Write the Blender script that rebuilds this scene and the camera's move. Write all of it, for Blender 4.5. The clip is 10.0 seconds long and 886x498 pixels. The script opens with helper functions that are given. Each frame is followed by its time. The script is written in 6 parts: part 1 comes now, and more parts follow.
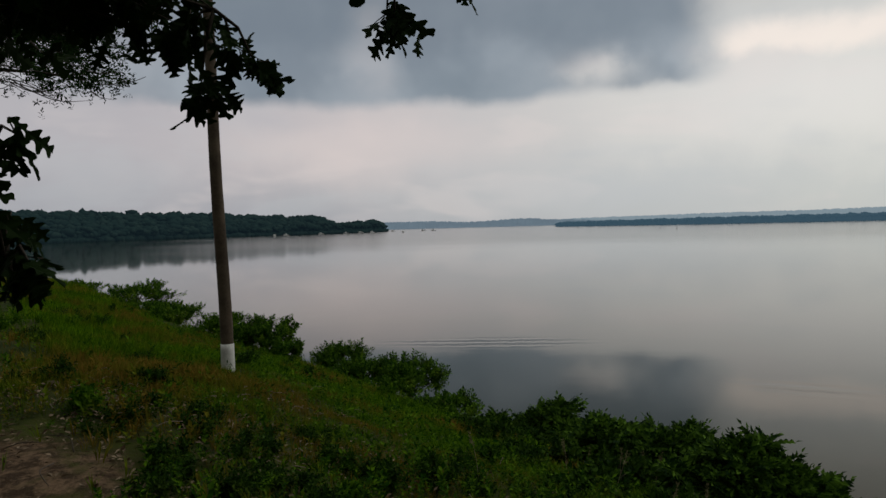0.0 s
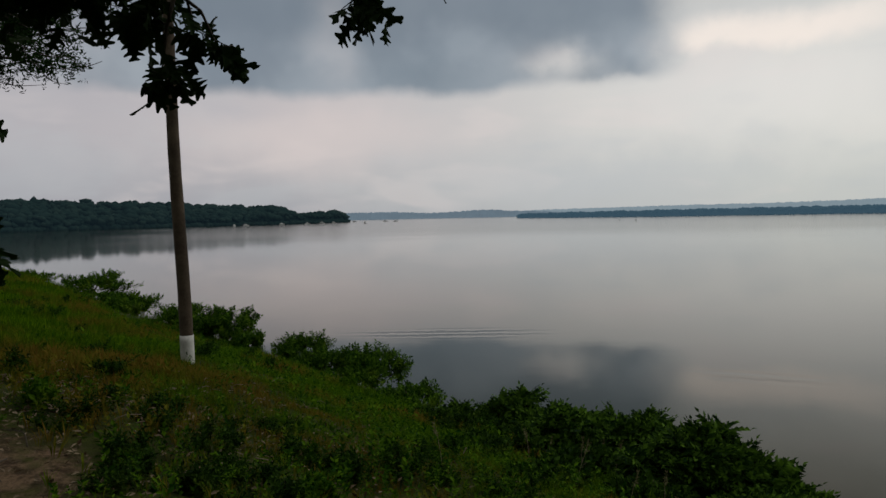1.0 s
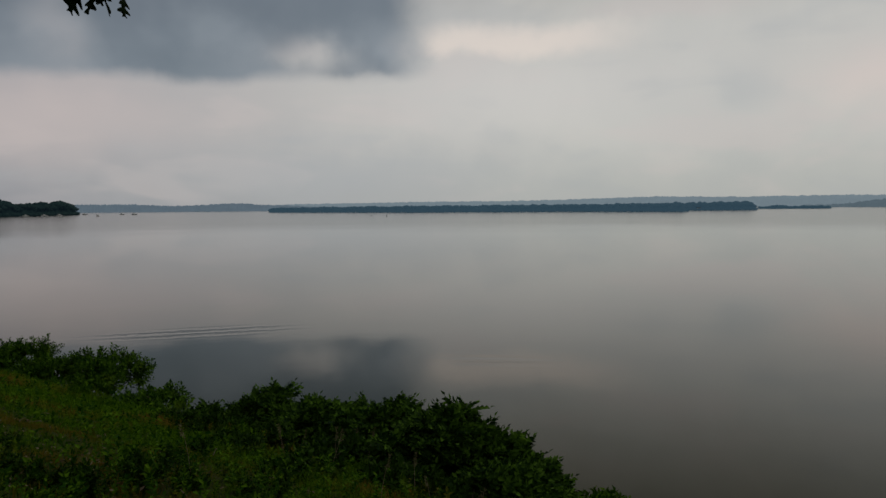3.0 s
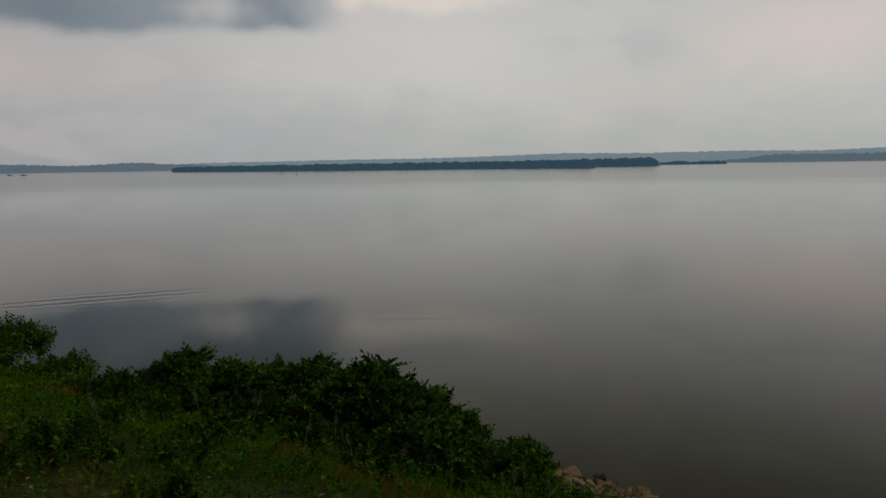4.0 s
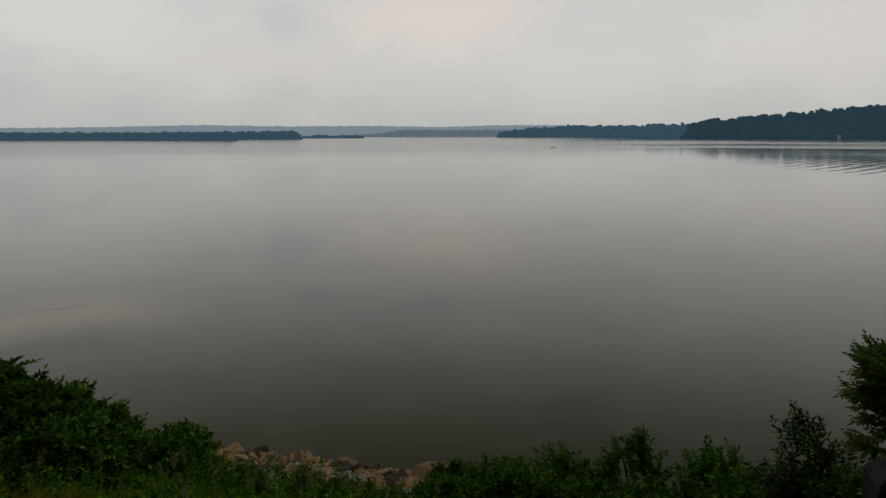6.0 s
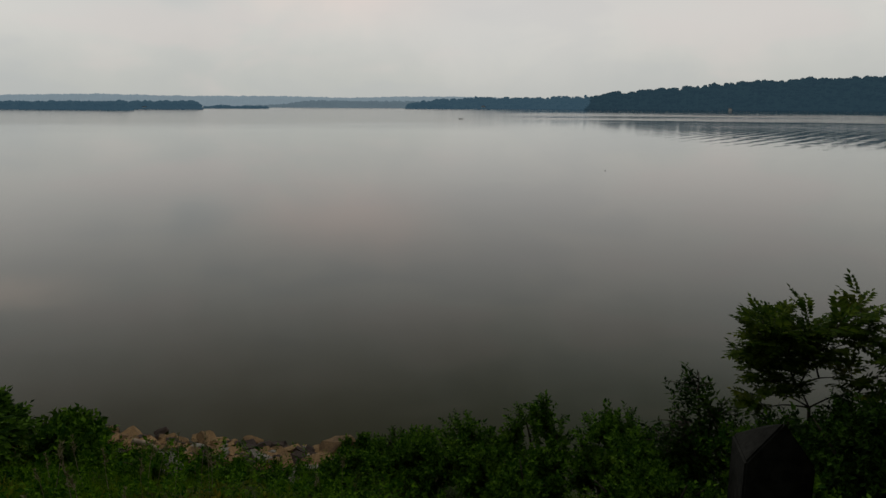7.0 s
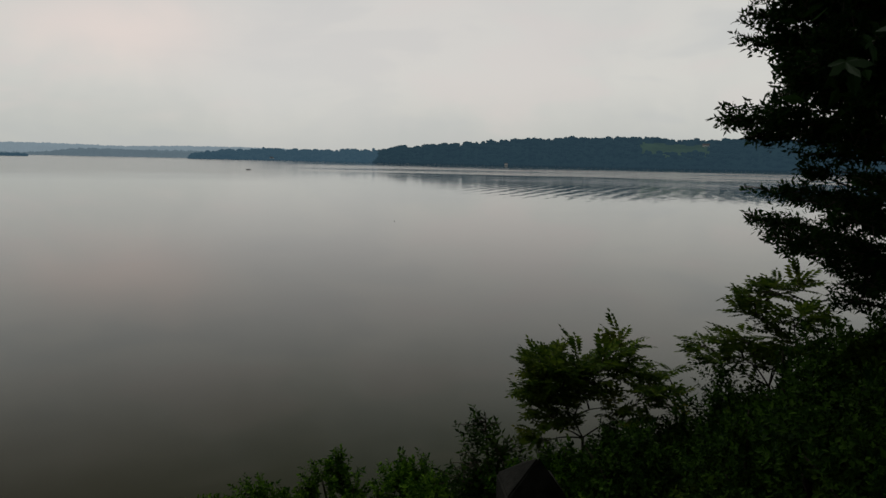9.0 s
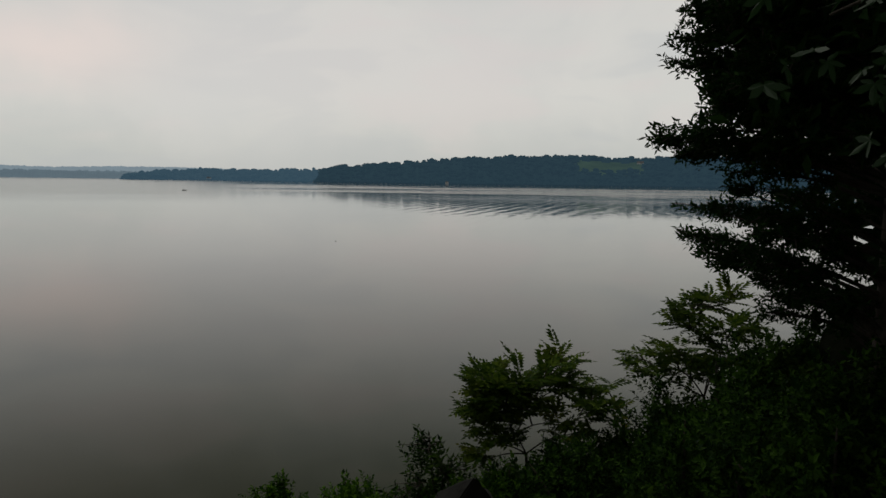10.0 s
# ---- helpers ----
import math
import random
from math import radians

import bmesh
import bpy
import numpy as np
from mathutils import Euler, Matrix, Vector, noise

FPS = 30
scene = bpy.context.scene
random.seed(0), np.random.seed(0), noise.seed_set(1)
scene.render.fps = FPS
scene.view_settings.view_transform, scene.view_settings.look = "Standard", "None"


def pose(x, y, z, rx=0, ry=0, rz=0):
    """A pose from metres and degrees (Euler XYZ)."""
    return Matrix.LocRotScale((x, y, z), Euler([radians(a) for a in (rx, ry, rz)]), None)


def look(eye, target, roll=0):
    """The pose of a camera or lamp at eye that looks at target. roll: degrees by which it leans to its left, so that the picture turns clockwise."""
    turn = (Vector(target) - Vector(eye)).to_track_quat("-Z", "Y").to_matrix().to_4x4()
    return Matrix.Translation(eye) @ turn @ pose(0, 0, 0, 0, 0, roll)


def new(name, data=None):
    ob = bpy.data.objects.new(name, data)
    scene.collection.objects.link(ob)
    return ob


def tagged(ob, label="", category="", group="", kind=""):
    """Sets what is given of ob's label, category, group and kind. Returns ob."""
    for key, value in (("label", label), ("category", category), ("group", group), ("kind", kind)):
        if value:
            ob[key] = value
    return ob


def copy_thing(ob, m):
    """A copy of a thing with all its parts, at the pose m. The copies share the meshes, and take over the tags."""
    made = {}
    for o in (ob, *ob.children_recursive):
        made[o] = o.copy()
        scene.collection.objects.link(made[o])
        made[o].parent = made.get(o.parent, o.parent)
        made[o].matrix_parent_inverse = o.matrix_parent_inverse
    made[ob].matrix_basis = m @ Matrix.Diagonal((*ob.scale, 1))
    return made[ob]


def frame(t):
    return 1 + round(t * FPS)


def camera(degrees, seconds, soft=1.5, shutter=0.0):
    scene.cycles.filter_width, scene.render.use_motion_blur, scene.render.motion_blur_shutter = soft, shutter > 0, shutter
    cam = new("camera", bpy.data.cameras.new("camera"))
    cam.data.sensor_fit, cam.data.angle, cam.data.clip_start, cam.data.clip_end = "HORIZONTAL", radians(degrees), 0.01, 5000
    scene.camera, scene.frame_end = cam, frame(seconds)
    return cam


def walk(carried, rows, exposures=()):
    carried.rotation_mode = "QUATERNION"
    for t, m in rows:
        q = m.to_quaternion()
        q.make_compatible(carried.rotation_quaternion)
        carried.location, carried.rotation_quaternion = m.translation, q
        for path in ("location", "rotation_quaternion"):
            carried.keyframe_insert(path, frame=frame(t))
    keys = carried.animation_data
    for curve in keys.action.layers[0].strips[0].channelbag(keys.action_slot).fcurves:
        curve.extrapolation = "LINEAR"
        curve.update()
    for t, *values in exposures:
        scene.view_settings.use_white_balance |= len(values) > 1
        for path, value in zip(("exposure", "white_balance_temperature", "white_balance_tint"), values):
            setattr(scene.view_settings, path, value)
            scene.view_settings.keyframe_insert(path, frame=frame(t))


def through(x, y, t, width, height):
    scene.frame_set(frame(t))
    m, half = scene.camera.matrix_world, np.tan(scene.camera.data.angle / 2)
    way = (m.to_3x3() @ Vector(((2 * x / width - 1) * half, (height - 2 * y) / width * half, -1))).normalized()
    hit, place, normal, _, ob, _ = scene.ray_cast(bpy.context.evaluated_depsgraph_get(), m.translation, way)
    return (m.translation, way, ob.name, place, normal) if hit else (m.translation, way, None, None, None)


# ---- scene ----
cam = camera(62.5, 10.0)
PATH = [
    (0, (0.438, 0.927, 5.589), (0.393, 2.925, 5.528), -1.5),
    (0.5, (0.426, 0.937, 5.591), (0.425, 2.936, 5.517), -1.4),
    (1, (0.413, 0.947, 5.585), (0.471, 2.944, 5.497), -1.2),
    (1.5, (0.391, 0.97, 5.589), (0.571, 2.96, 5.494), -0.9),
    (2, (0.368, 0.96, 5.574), (0.727, 2.925, 5.488), -0.2),
    (2.5, (0.381, 0.966, 5.572), (1.017, 2.861, 5.492), 0.4),
    (2.7, (0.402, 0.918, 5.565), (1.08, 2.798, 5.485), -0.1),
    (3.8, (0.379, 0.935, 5.551), (1.225, 2.732, 5.317), -0.5),
    (4, (0.358, 0.943, 5.551), (1.281, 2.703, 5.322), -0.9),
    (4.5, (0.319, 0.893, 5.567), (1.531, 2.469, 5.351), -1.1),
    (5, (0.275, 0.881, 5.551), (1.675, 2.29, 5.322), -0.5),
    (5.5, (0.3, 0.905, 5.533), (1.813, 2.188, 5.282), -0.6),
    (6, (0.306, 0.96, 5.527), (1.924, 2.094, 5.218), -0.1),
    (6.2, (0.347, 0.972, 5.521), (2.002, 2.045, 5.194), 0.0),
    (7.3, (0.438, 0.939, 5.507), (2.209, 1.789, 5.134), 0.7),
    (7.5, (0.438, 0.946, 5.511), (2.242, 1.736, 5.162), 1.1),
    (8, (0.416, 0.920, 5.523), (2.288, 1.565, 5.244), 1.7),
    (8.5, (0.414, 0.913, 5.525), (2.331, 1.423, 5.264), 1.7),
    (9, (0.425, 0.906, 5.522), (2.370, 1.304, 5.283), 1.2),
    (9.5, (0.419, 0.897, 5.526), (2.383, 1.208, 5.314), 0.8),
    (10, (0.416, 0.893, 5.529), (2.393, 1.137, 5.343), 0.8),
]
walk(cam, [(t, look(eye, target, roll)) for t, eye, target, roll in PATH],
     exposures=[(0.0, 0.08), (1.5, 0.04), (2.0, -0.05), (2.5, -0.27), (4.0, -0.32), (5.5, -0.12), (7.5, -0.10), (10.0, -0.06)])
EX, EY = 0.44, 0.95          # where the viewer stands on the bank

# ---- world: overcast sky with one dark cloud ----
world = bpy.data.worlds.new("overcast_sky")
scene.world = world
world.use_nodes = True


class Nodes:
    """Short hand for a node tree."""

    def __init__(self, tree):
        self.tree = tree

    def add(self, kind):
        return self.tree.nodes.new(kind)

    def put(self, value, socket):
        if hasattr(value, "is_output"):
            self.tree.links.new(value, socket)
        else:
            socket.default_value = value

    def m(self, op, a, b=0.0, c=0.0):
        n = self.add("ShaderNodeMath")
        n.operation = op
        for value, socket in zip((a, b, c), n.inputs):
            self.put(value, socket)
        return n.outputs[0]

    def ramp(self, x, lo, hi, a=0.0, b=1.0):
        n = self.add("ShaderNodeMapRange")
        n.interpolation_type = "SMOOTHSTEP"
        for value, socket in zip((x, lo, hi, a, b), n.inputs):
            self.put(value, socket)
        return n.outputs[0]

    def noise(self, vec, scale, detail=3.0, rough=0.5, dist=0.0):
        n = self.add("ShaderNodeTexNoise")
        if vec is not None:
            self.tree.links.new(vec, n.inputs["Vector"])
        n.inputs["Scale"].default_value, n.inputs["Detail"].default_value = scale, detail
        n.inputs["Roughness"].default_value, n.inputs["Distortion"].default_value = rough, dist
        return n.outputs["Fac"]

    def mix(self, fac, a, b):
        n = self.add("ShaderNodeMix")
        n.data_type = "RGBA"
        self.put(fac, n.inputs[0])
        for value, socket in ((a, n.inputs[6]), (b, n.inputs[7])):
            self.put(value if hasattr(value, "is_output") else (*value, 1), socket)
        return n.outputs[2]


def build_sky():
    k = Nodes(world.node_tree)
    way = k.add("ShaderNodeTexCoord").outputs["Generated"]
    sep = k.add("ShaderNodeSeparateXYZ")
    k.put(way, sep.inputs[0])
    x, y, z = sep.outputs
    az = k.m("MULTIPLY", k.m("ARCTAN2", x, y), 57.2958)
    el = k.m("MULTIPLY", k.m("ARCSINE", z), 57.2958)
    n1 = k.m("SUBTRACT", k.noise(way, 7.0, 3.0), 0.5)
    n2 = k.m("SUBTRACT", k.noise(way, 24.0, 4.0), 0.5)
    elw = k.m("ADD", el, k.m("ADD", k.m("MULTIPLY", n1, 3.2), k.m("MULTIPLY", n2, 1.6)))
    azw = k.m("ADD", az, k.m("ADD", k.m("MULTIPLY", n1, 7.0), k.m("MULTIPLY", n2, 2.5)))
    # the sky's own light and dark, brighter towards the open lake
    side = k.ramp(az, -24, 34)
    low = k.mix(side, (0.315, 0.32, 0.355), (0.494, 0.512, 0.494))
    high = k.mix(side, (0.415, 0.392, 0.412), (0.650, 0.640, 0.596))
    col = k.mix(k.ramp(elw, 0.3, 7.0), low, high)
    mott = k.ramp(k.noise(way, 4.5, 4.0, 0.55, 0.4), 0.36, 0.66)
    col = k.mix(k.m("MULTIPLY", mott, 0.20), col, (0.44, 0.45, 0.465))
    # long soft banks, some warmer, some cooler
    flat = k.add("ShaderNodeMapping")
    k.put(way, flat.inputs[0])
    flat.inputs["Scale"].default_value = (1.0, 1.0, 3.2)
    banks = k.noise(flat.outputs[0], 5.0, 3.0, 0.5, 0.3)
    col = k.mix(k.ramp(banks, 0.50, 0.66, 0.0, 0.34), col, (0.68, 0.60, 0.575))
    col = k.mix(k.ramp(banks, 0.48, 0.34, 0.0, 0.26), col, (0.43, 0.46, 0.48))

    def puff(pa, pe, ra, re, u=azw, v=elw):
        ga, ge = k.m("DIVIDE", k.m("SUBTRACT", u, pa), ra), k.m("DIVIDE", k.m("SUBTRACT", v, pe), re)
        return k.m("POWER", 2.718, k.m("MULTIPLY", -1.0, k.m("ADD", k.m("MULTIPLY", ga, ga), k.m("MULTIPLY", ge, ge))))

    # warm and cool patches low under the cloud and over the open lake
    for pa, pe, ra, re, tint, much in ((-8.0, 6.6, 11.0, 3.0, (0.63, 0.55, 0.53), 0.7), (55.5, 8.6, 7.0, 2.3, (0.80, 0.68, 0.62), 0.85), (26.0, 9.0, 13.0, 4.0, (0.74, 0.71, 0.68), 0.55),
                                       (12.0, 2.5, 14.0, 2.5, (0.46, 0.48, 0.50), 0.6), (43.0, 8.2, 2.6, 1.6, (0.50, 0.52, 0.52), 0.55), (66.0, 6.0, 6.0, 4.0, (0.60, 0.61, 0.59), 0.5),
                                       (-14.0, 8.6, 3.5, 0.8, (0.44, 0.42, 0.44), 0.6), (74.0, 9.0, 20.0, 6.0, (0.662, 0.622, 0.60), 0.5)):
        col = k.mix(k.m("MULTIPLY", puff(pa, pe, ra, re), much), col, tint)
    # unseen upper sky: dull band set to darken the water, paler zenith to light plants
    warm = k.m("MULTIPLY", k.ramp(az, 8.0, 24.0), k.m("SUBTRACT", 1.0, k.ramp(az, 42.0, 80.0)))
    dull = k.mix(warm, (0.172, 0.188, 0.150), (0.230, 0.186, 0.152))
    dull = k.mix(k.ramp(banks, 0.47, 0.60, 0.0, 0.6), dull, (0.29, 0.262, 0.215))
    col = k.mix(k.ramp(elw, 12.5, 27.0, 0.0, 0.95), col, dull)
    col = k.mix(k.ramp(elw, 36.0, 58.0), col, (0.44, 0.43, 0.41))
    # pale pink streak beside the cloud
    streak = k.m("MULTIPLY", k.ramp(elw, 11.2, 12.6), k.m("SUBTRACT", 1.0, k.ramp(elw, 12.9, 14.6)))
    streak = k.m("MULTIPLY", streak, k.m("MULTIPLY", k.ramp(azw, 18, 22), k.m("SUBTRACT", 1.0, k.ramp(azw, 29, 38))))
    col = k.mix(k.m("MULTIPLY", streak, 0.8), col, (0.88, 0.78, 0.70))
    # the blue-grey cloud: a lumpy lower edge, a pale gap and a lobe on its far side
    lump = k.m("ADD", k.m("MULTIPLY", k.m("SINE", k.m("MULTIPLY", az, 0.55)), 0.15), k.m("MULTIPLY", n2, 0.8))
    base = k.m("ADD", k.m("ADD", el, lump), k.m("MULTIPLY", k.ramp(az, 3.0, 12.0), -0.5))
    dark = k.m("MULTIPLY", k.ramp(base, 8.9, 10.2), k.m("SUBTRACT", 1.0, k.ramp(elw, 26, 38)))
    dark = k.m("MULTIPLY", dark, k.m("MULTIPLY", k.ramp(azw, -36, -17), k.m("SUBTRACT", 1.0, k.ramp(k.m("ADD", az, k.m("MULTIPLY", n2, 2.0)), 16.2, 21.0))))
    azv, elv = k.m("ADD", az, k.m("MULTIPLY", n2, 3.0)), k.m("ADD", el, k.m("MULTIPLY", n2, 1.6))
    dark = k.m("MULTIPLY", dark, k.m("SUBTRACT", 1.0, k.m("MULTIPLY", puff(11.0, 11.4, 2.6, 1.15, azv, elv), 0.8)))
    dark = k.m("MULTIPLY", dark, k.m("SUBTRACT", 1.0, k.m("MULTIPLY", puff(14.5, 9.6, 4.0, 0.7, azv, elv), 0.7)))
    dark = k.m("MULTIPLY", dark, k.m("SUBTRACT", 1.0, k.m("MULTIPLY", puff(-6.5, 13.5, 1.6, 4.0), 0.35)))
    shade = k.mix(k.ramp(k.noise(way, 9.0, 3.0), 0.35, 0.68), (0.176, 0.213, 0.252), (0.283, 0.322, 0.360))
    shade = k.mix(k.m("MULTIPLY", puff(1.0, 11.0, 6.0, 1.8), 0.75), shade, (0.158, 0.198, 0.236))
    shade = k.mix(k.m("MULTIPLY", puff(-12.0, 11.5, 4.0, 2.2), 0.7), shade, (0.176, 0.21, 0.248))
    shade = k.mix(k.ramp(elw, 12.0, 15.0, 0.0, 0.75), shade, (0.142, 0.176, 0.213))
    col = k.mix(k.m("MULTIPLY", dark, 0.94), col, shade)
    sky = k.add("ShaderNodeTexSky")
    sky.sky_type, sky.sun_disc = "NISHITA", False
    sky.sun_elevation, sky.sun_rotation = radians(50), radians(70)
    blue = k.add("ShaderNodeVectorMath")
    blue.operation = "SCALE"
    k.put(sky.outputs[0], blue.inputs[0])
    blue.inputs["Scale"].default_value = 0.08
    col = k.mix(0.06, col, blue.outputs[0])
    out = world.node_tree.nodes["Background"]
    k.put(col, out.inputs[0])
    out.inputs[1].default_value = 1.05


build_sky()
sun = new("sun", bpy.data.lights.new("sun", "SUN"))
sun.data.energy, sun.data.angle, sun.data.color = 0.5, radians(25), (1.0, 0.96, 0.9)
sun.matrix_world = look((60, 25, 75), (0, 0, 0))

# ---- materials ----


def material(name):
    m = bpy.data.materials.new(name)
    m.use_nodes = True
    return m, Nodes(m.node_tree), m.node_tree.nodes["Principled BSDF"]


def surface(name, dark, light, scale, rough=0.85, bump=0.3, fine=6.0, spec=0.3, per_object=False):
    """Two-scale mottled surface with a fine relief."""
    m, k, b = material(name)
    vec = k.add("ShaderNodeTexCoord").outputs["Object"]
    big = k.ramp(k.noise(vec, scale, 4.0), 0.3, 0.7)
    small = k.noise(vec, scale * fine, 4.0, 0.65)
    fac = k.m("ADD", k.m("MULTIPLY", big, 0.65), k.m("MULTIPLY", k.ramp(small, 0.3, 0.7), 0.35))
    if per_object:
        rnd = k.add("ShaderNodeObjectInfo").outputs["Random"]
        fac = k.m("ADD", k.m("MULTIPLY", fac, 0.55), k.m("MULTIPLY", rnd, 0.45))
    k.put(k.mix(fac, dark, light), b.inputs["Base Color"])
    b.inputs["Roughness"].default_value, b.inputs["Specular IOR Level"].default_value = rough, spec
    bp = k.add("ShaderNodeBump")
    bp.inputs["Strength"].default_value, bp.inputs["Distance"].default_value = bump, 0.3 / (scale * fine)
    k.put(small, bp.inputs["Height"])
    k.put(bp.outputs[0], b.inputs["Normal"])
    return m


def leaf_material(name, dark, light, patch=None, patch_scale=0.5, rough=0.6, through=0.22, lo=0.5, hi=0.72, gloss=0.03, zone=None, skew=1.7, haze_glow=None):
    """Leaves: varied from leaf to leaf, a little light passes through them."""
    m, k, b = material(name)
    rnd = k.add("ShaderNodeNewGeometry").outputs["Random Per Island"]
    col = k.mix(k.m("POWER", rnd, skew), dark, light)
    if patch:
        vec = k.add("ShaderNodeTexCoord").outputs["Object"]
        spots = k.noise(vec, patch_scale, 3.0, 0.6)
        if zone:
            sep = k.add("ShaderNodeSeparateXYZ")
            k.put(vec, sep.inputs[0])
            u = k.m("DIVIDE", k.m("SUBTRACT", sep.outputs[0], zone[0]), zone[2])
            v = k.m("DIVIDE", k.m("SUBTRACT", sep.outputs[1], zone[1]), zone[3])
            d = k.m("ADD", k.m("MULTIPLY", u, u), k.m("MULTIPLY", v, v))
            spots = k.m("ADD", spots, k.ramp(d, 1.0, 0.0, 0.0, 0.16))
        f = k.ramp(spots, lo, hi)
        col = k.mix(k.m("MULTIPLY", f, k.ramp(rnd, -0.6, 1.0)), col, patch)
    k.put(col, b.inputs["Base Color"])
    b.inputs["Roughness"].default_value, b.inputs["Specular IOR Level"].default_value = rough, gloss
    if haze_glow:   # far away: haze imitated by a faint blue emission of the leaves
        b.inputs["Emission Color"].default_value, b.inputs["Emission Strength"].default_value = (0.30, 0.62, 0.90, 1), haze_glow
    tr = k.add("ShaderNodeBsdfTranslucent")
    k.put(col, tr.inputs[0])
    mx = k.add("ShaderNodeMixShader")
    mx.inputs[0].default_value = through
    k.put(b.outputs[0], mx.inputs[1])
    k.put(tr.outputs[0], mx.inputs[2])
    k.put(mx.outputs[0], m.node_tree.nodes["Material Output"].inputs["Surface"])
    return m


def water_material():
    m, k, b = material("lake_water")
    vec = k.add("ShaderNodeTexCoord").outputs["Object"]
    sep = k.add("ShaderNodeSeparateXYZ")
    k.put(vec, sep.inputs[0])
    x, y = sep.outputs[0], sep.outputs[1]
    murk = k.ramp(k.noise(vec, 0.02, 3.0), 0.3, 0.7)
    k.put(k.mix(murk, (0.013, 0.0165, 0.002), (0.019, 0.0225, 0.004)), b.inputs["Base Color"])
    b.inputs["IOR"].default_value = 1.25
    # smooth in the lee of the bank and in the bay, ruffled far out
    dist = k.m("SQRT", k.m("ADD", k.m("MULTIPLY", x, x), k.m("MULTIPLY", y, y)))
    bay = k.ramp(k.m("ADD", k.m("DIVIDE", x, k.m("MAXIMUM", dist, 1.0)), k.m("MULTIPLY", k.m("SUBTRACT", k.noise(vec, 0.012, 3.0), 0.5), 0.22)), -0.41, -0.29)
    streaks = k.add("ShaderNodeMapping")
    k.put(vec, streaks.inputs[0])
    streaks.inputs["Scale"].default_value = (0.035, 0.004, 1)
    lee = k.ramp(k.m("ADD", k.m("DIVIDE", x, k.m("MAXIMUM", dist, 1.0)), k.m("MULTIPLY", k.m("SUBTRACT", k.noise(vec, 0.006, 3.0), 0.5), 0.05)), 0.88, 0.95)
    far = k.m("ADD", dist, k.m("MULTIPLY", k.m("SUBTRACT", k.noise(vec, 0.02, 3.0), 0.5), 140.0))
    open_water = k.m("MULTIPLY", k.m("MULTIPLY", k.ramp(far, 110.0, 300.0), bay), k.m("SUBTRACT", 1.0, lee))
    catspaw = k.m("MULTIPLY", k.m("MULTIPLY", k.ramp(far, 270.0, 330.0), k.ramp(far, 760.0, 600.0)), k.m("MULTIPLY", lee, k.ramp(k.noise(streaks.outputs[0], 1.0, 1.0), 0.38, 0.50)))
    ruffle = k.m("MAXIMUM", open_water, catspaw)
    k.put(k.m("ADD", k.ramp(dist, 50.0, 220.0, 0.02, 0.055), k.m("MULTIPLY", k.m("MAXIMUM", k.m("MULTIPLY", open_water, 0.6), catspaw), 0.11)), b.inputs["Roughness"])

    def spot(cx, cy, turn, rx, ry):
        a = radians(turn)
        dx, dy = k.m("SUBTRACT", x, cx), k.m("SUBTRACT", y, cy)
        u = k.m("ADD", k.m("MULTIPLY", dx, math.cos(a) / rx), k.m("MULTIPLY", dy, math.sin(a) / rx))
        v = k.m("ADD", k.m("MULTIPLY", dx, -math.sin(a) / ry), k.m("MULTIPLY", dy, math.cos(a) / ry))
        d = k.m("SQRT", k.m("ADD", k.m("MULTIPLY", u, u), k.m("MULTIPLY", v, v)))
        return k.m("SUBTRACT", 1.0, k.ramp(d, 0.2, 1.0)), u, v

    # small waves everywhere, stronger where the wind touches the water
    small = k.noise(vec, 2.2, 3.0, 0.6)
    wide = k.noise(vec, 0.35, 2.0, 0.5)
    stretch = k.add("ShaderNodeMapping")
    k.put(vec, stretch.inputs[0])
    stretch.inputs["Rotation"].default_value = (0, 0, radians(35))
    stretch.inputs["Scale"].default_value = (0.004, 0.03, 1)
    wind = k.ramp(k.noise(stretch.outputs[0], 1.0, 3.0, 0.55), 0.42, 0.66)
    height = k.m("MULTIPLY", small, k.m("ADD", 0.0003, k.m("ADD", k.m("MULTIPLY", wind, 0.0006), k.m("MULTIPLY", ruffle, 0.0008))))
    height = k.m("ADD", height, k.m("MULTIPLY", wide, 0.003))
    # ring waves left by a fish, the wake in front of the wooded hill
    for cx, cy, turn, rx, ry, freq, amp, stray in ((1.84, 35.8, -4.0, 6.5, 1.9, 11.0, 0.0042, 7.0), (11.6, 24.9, -28.0, 3.2, 1.6, 9.0, 0.002, 4.0),
                                                   (245.0, -22.0, 88.0, 95.0, 80.0, 66.0, 0.019, 13.0), (520.0, -10.0, 85.0, 260.0, 70.0, 70.0, 0.026, 13.0),
                                                   (165.0, 0.0, -7.0, 85.0, 50.0, 96.0, 0.012, 11.0), (175.0, -16.0, -12.0, 70.0, 30.0, 40.0, 0.012, 9.0)):
        mask, u, v = spot(cx, cy, turn, rx, ry)
        wob = k.m("MULTIPLY", k.noise(vec, 2.5 / ry, 4.0, 0.65), stray)
        wave = k.m("SINE", k.m("ADD", k.m("MULTIPLY", v, freq), wob))
        height = k.m("ADD", height, k.m("MULTIPLY", k.m("MULTIPLY", wave, mask), amp))
    bp = k.add("ShaderNodeBump")
    bp.inputs["Strength"].default_value, bp.inputs["Distance"].default_value = 1.0, 1.0
    k.put(height, bp.inputs["Height"])
    k.put(bp.outputs[0], b.inputs["Normal"])
    return m


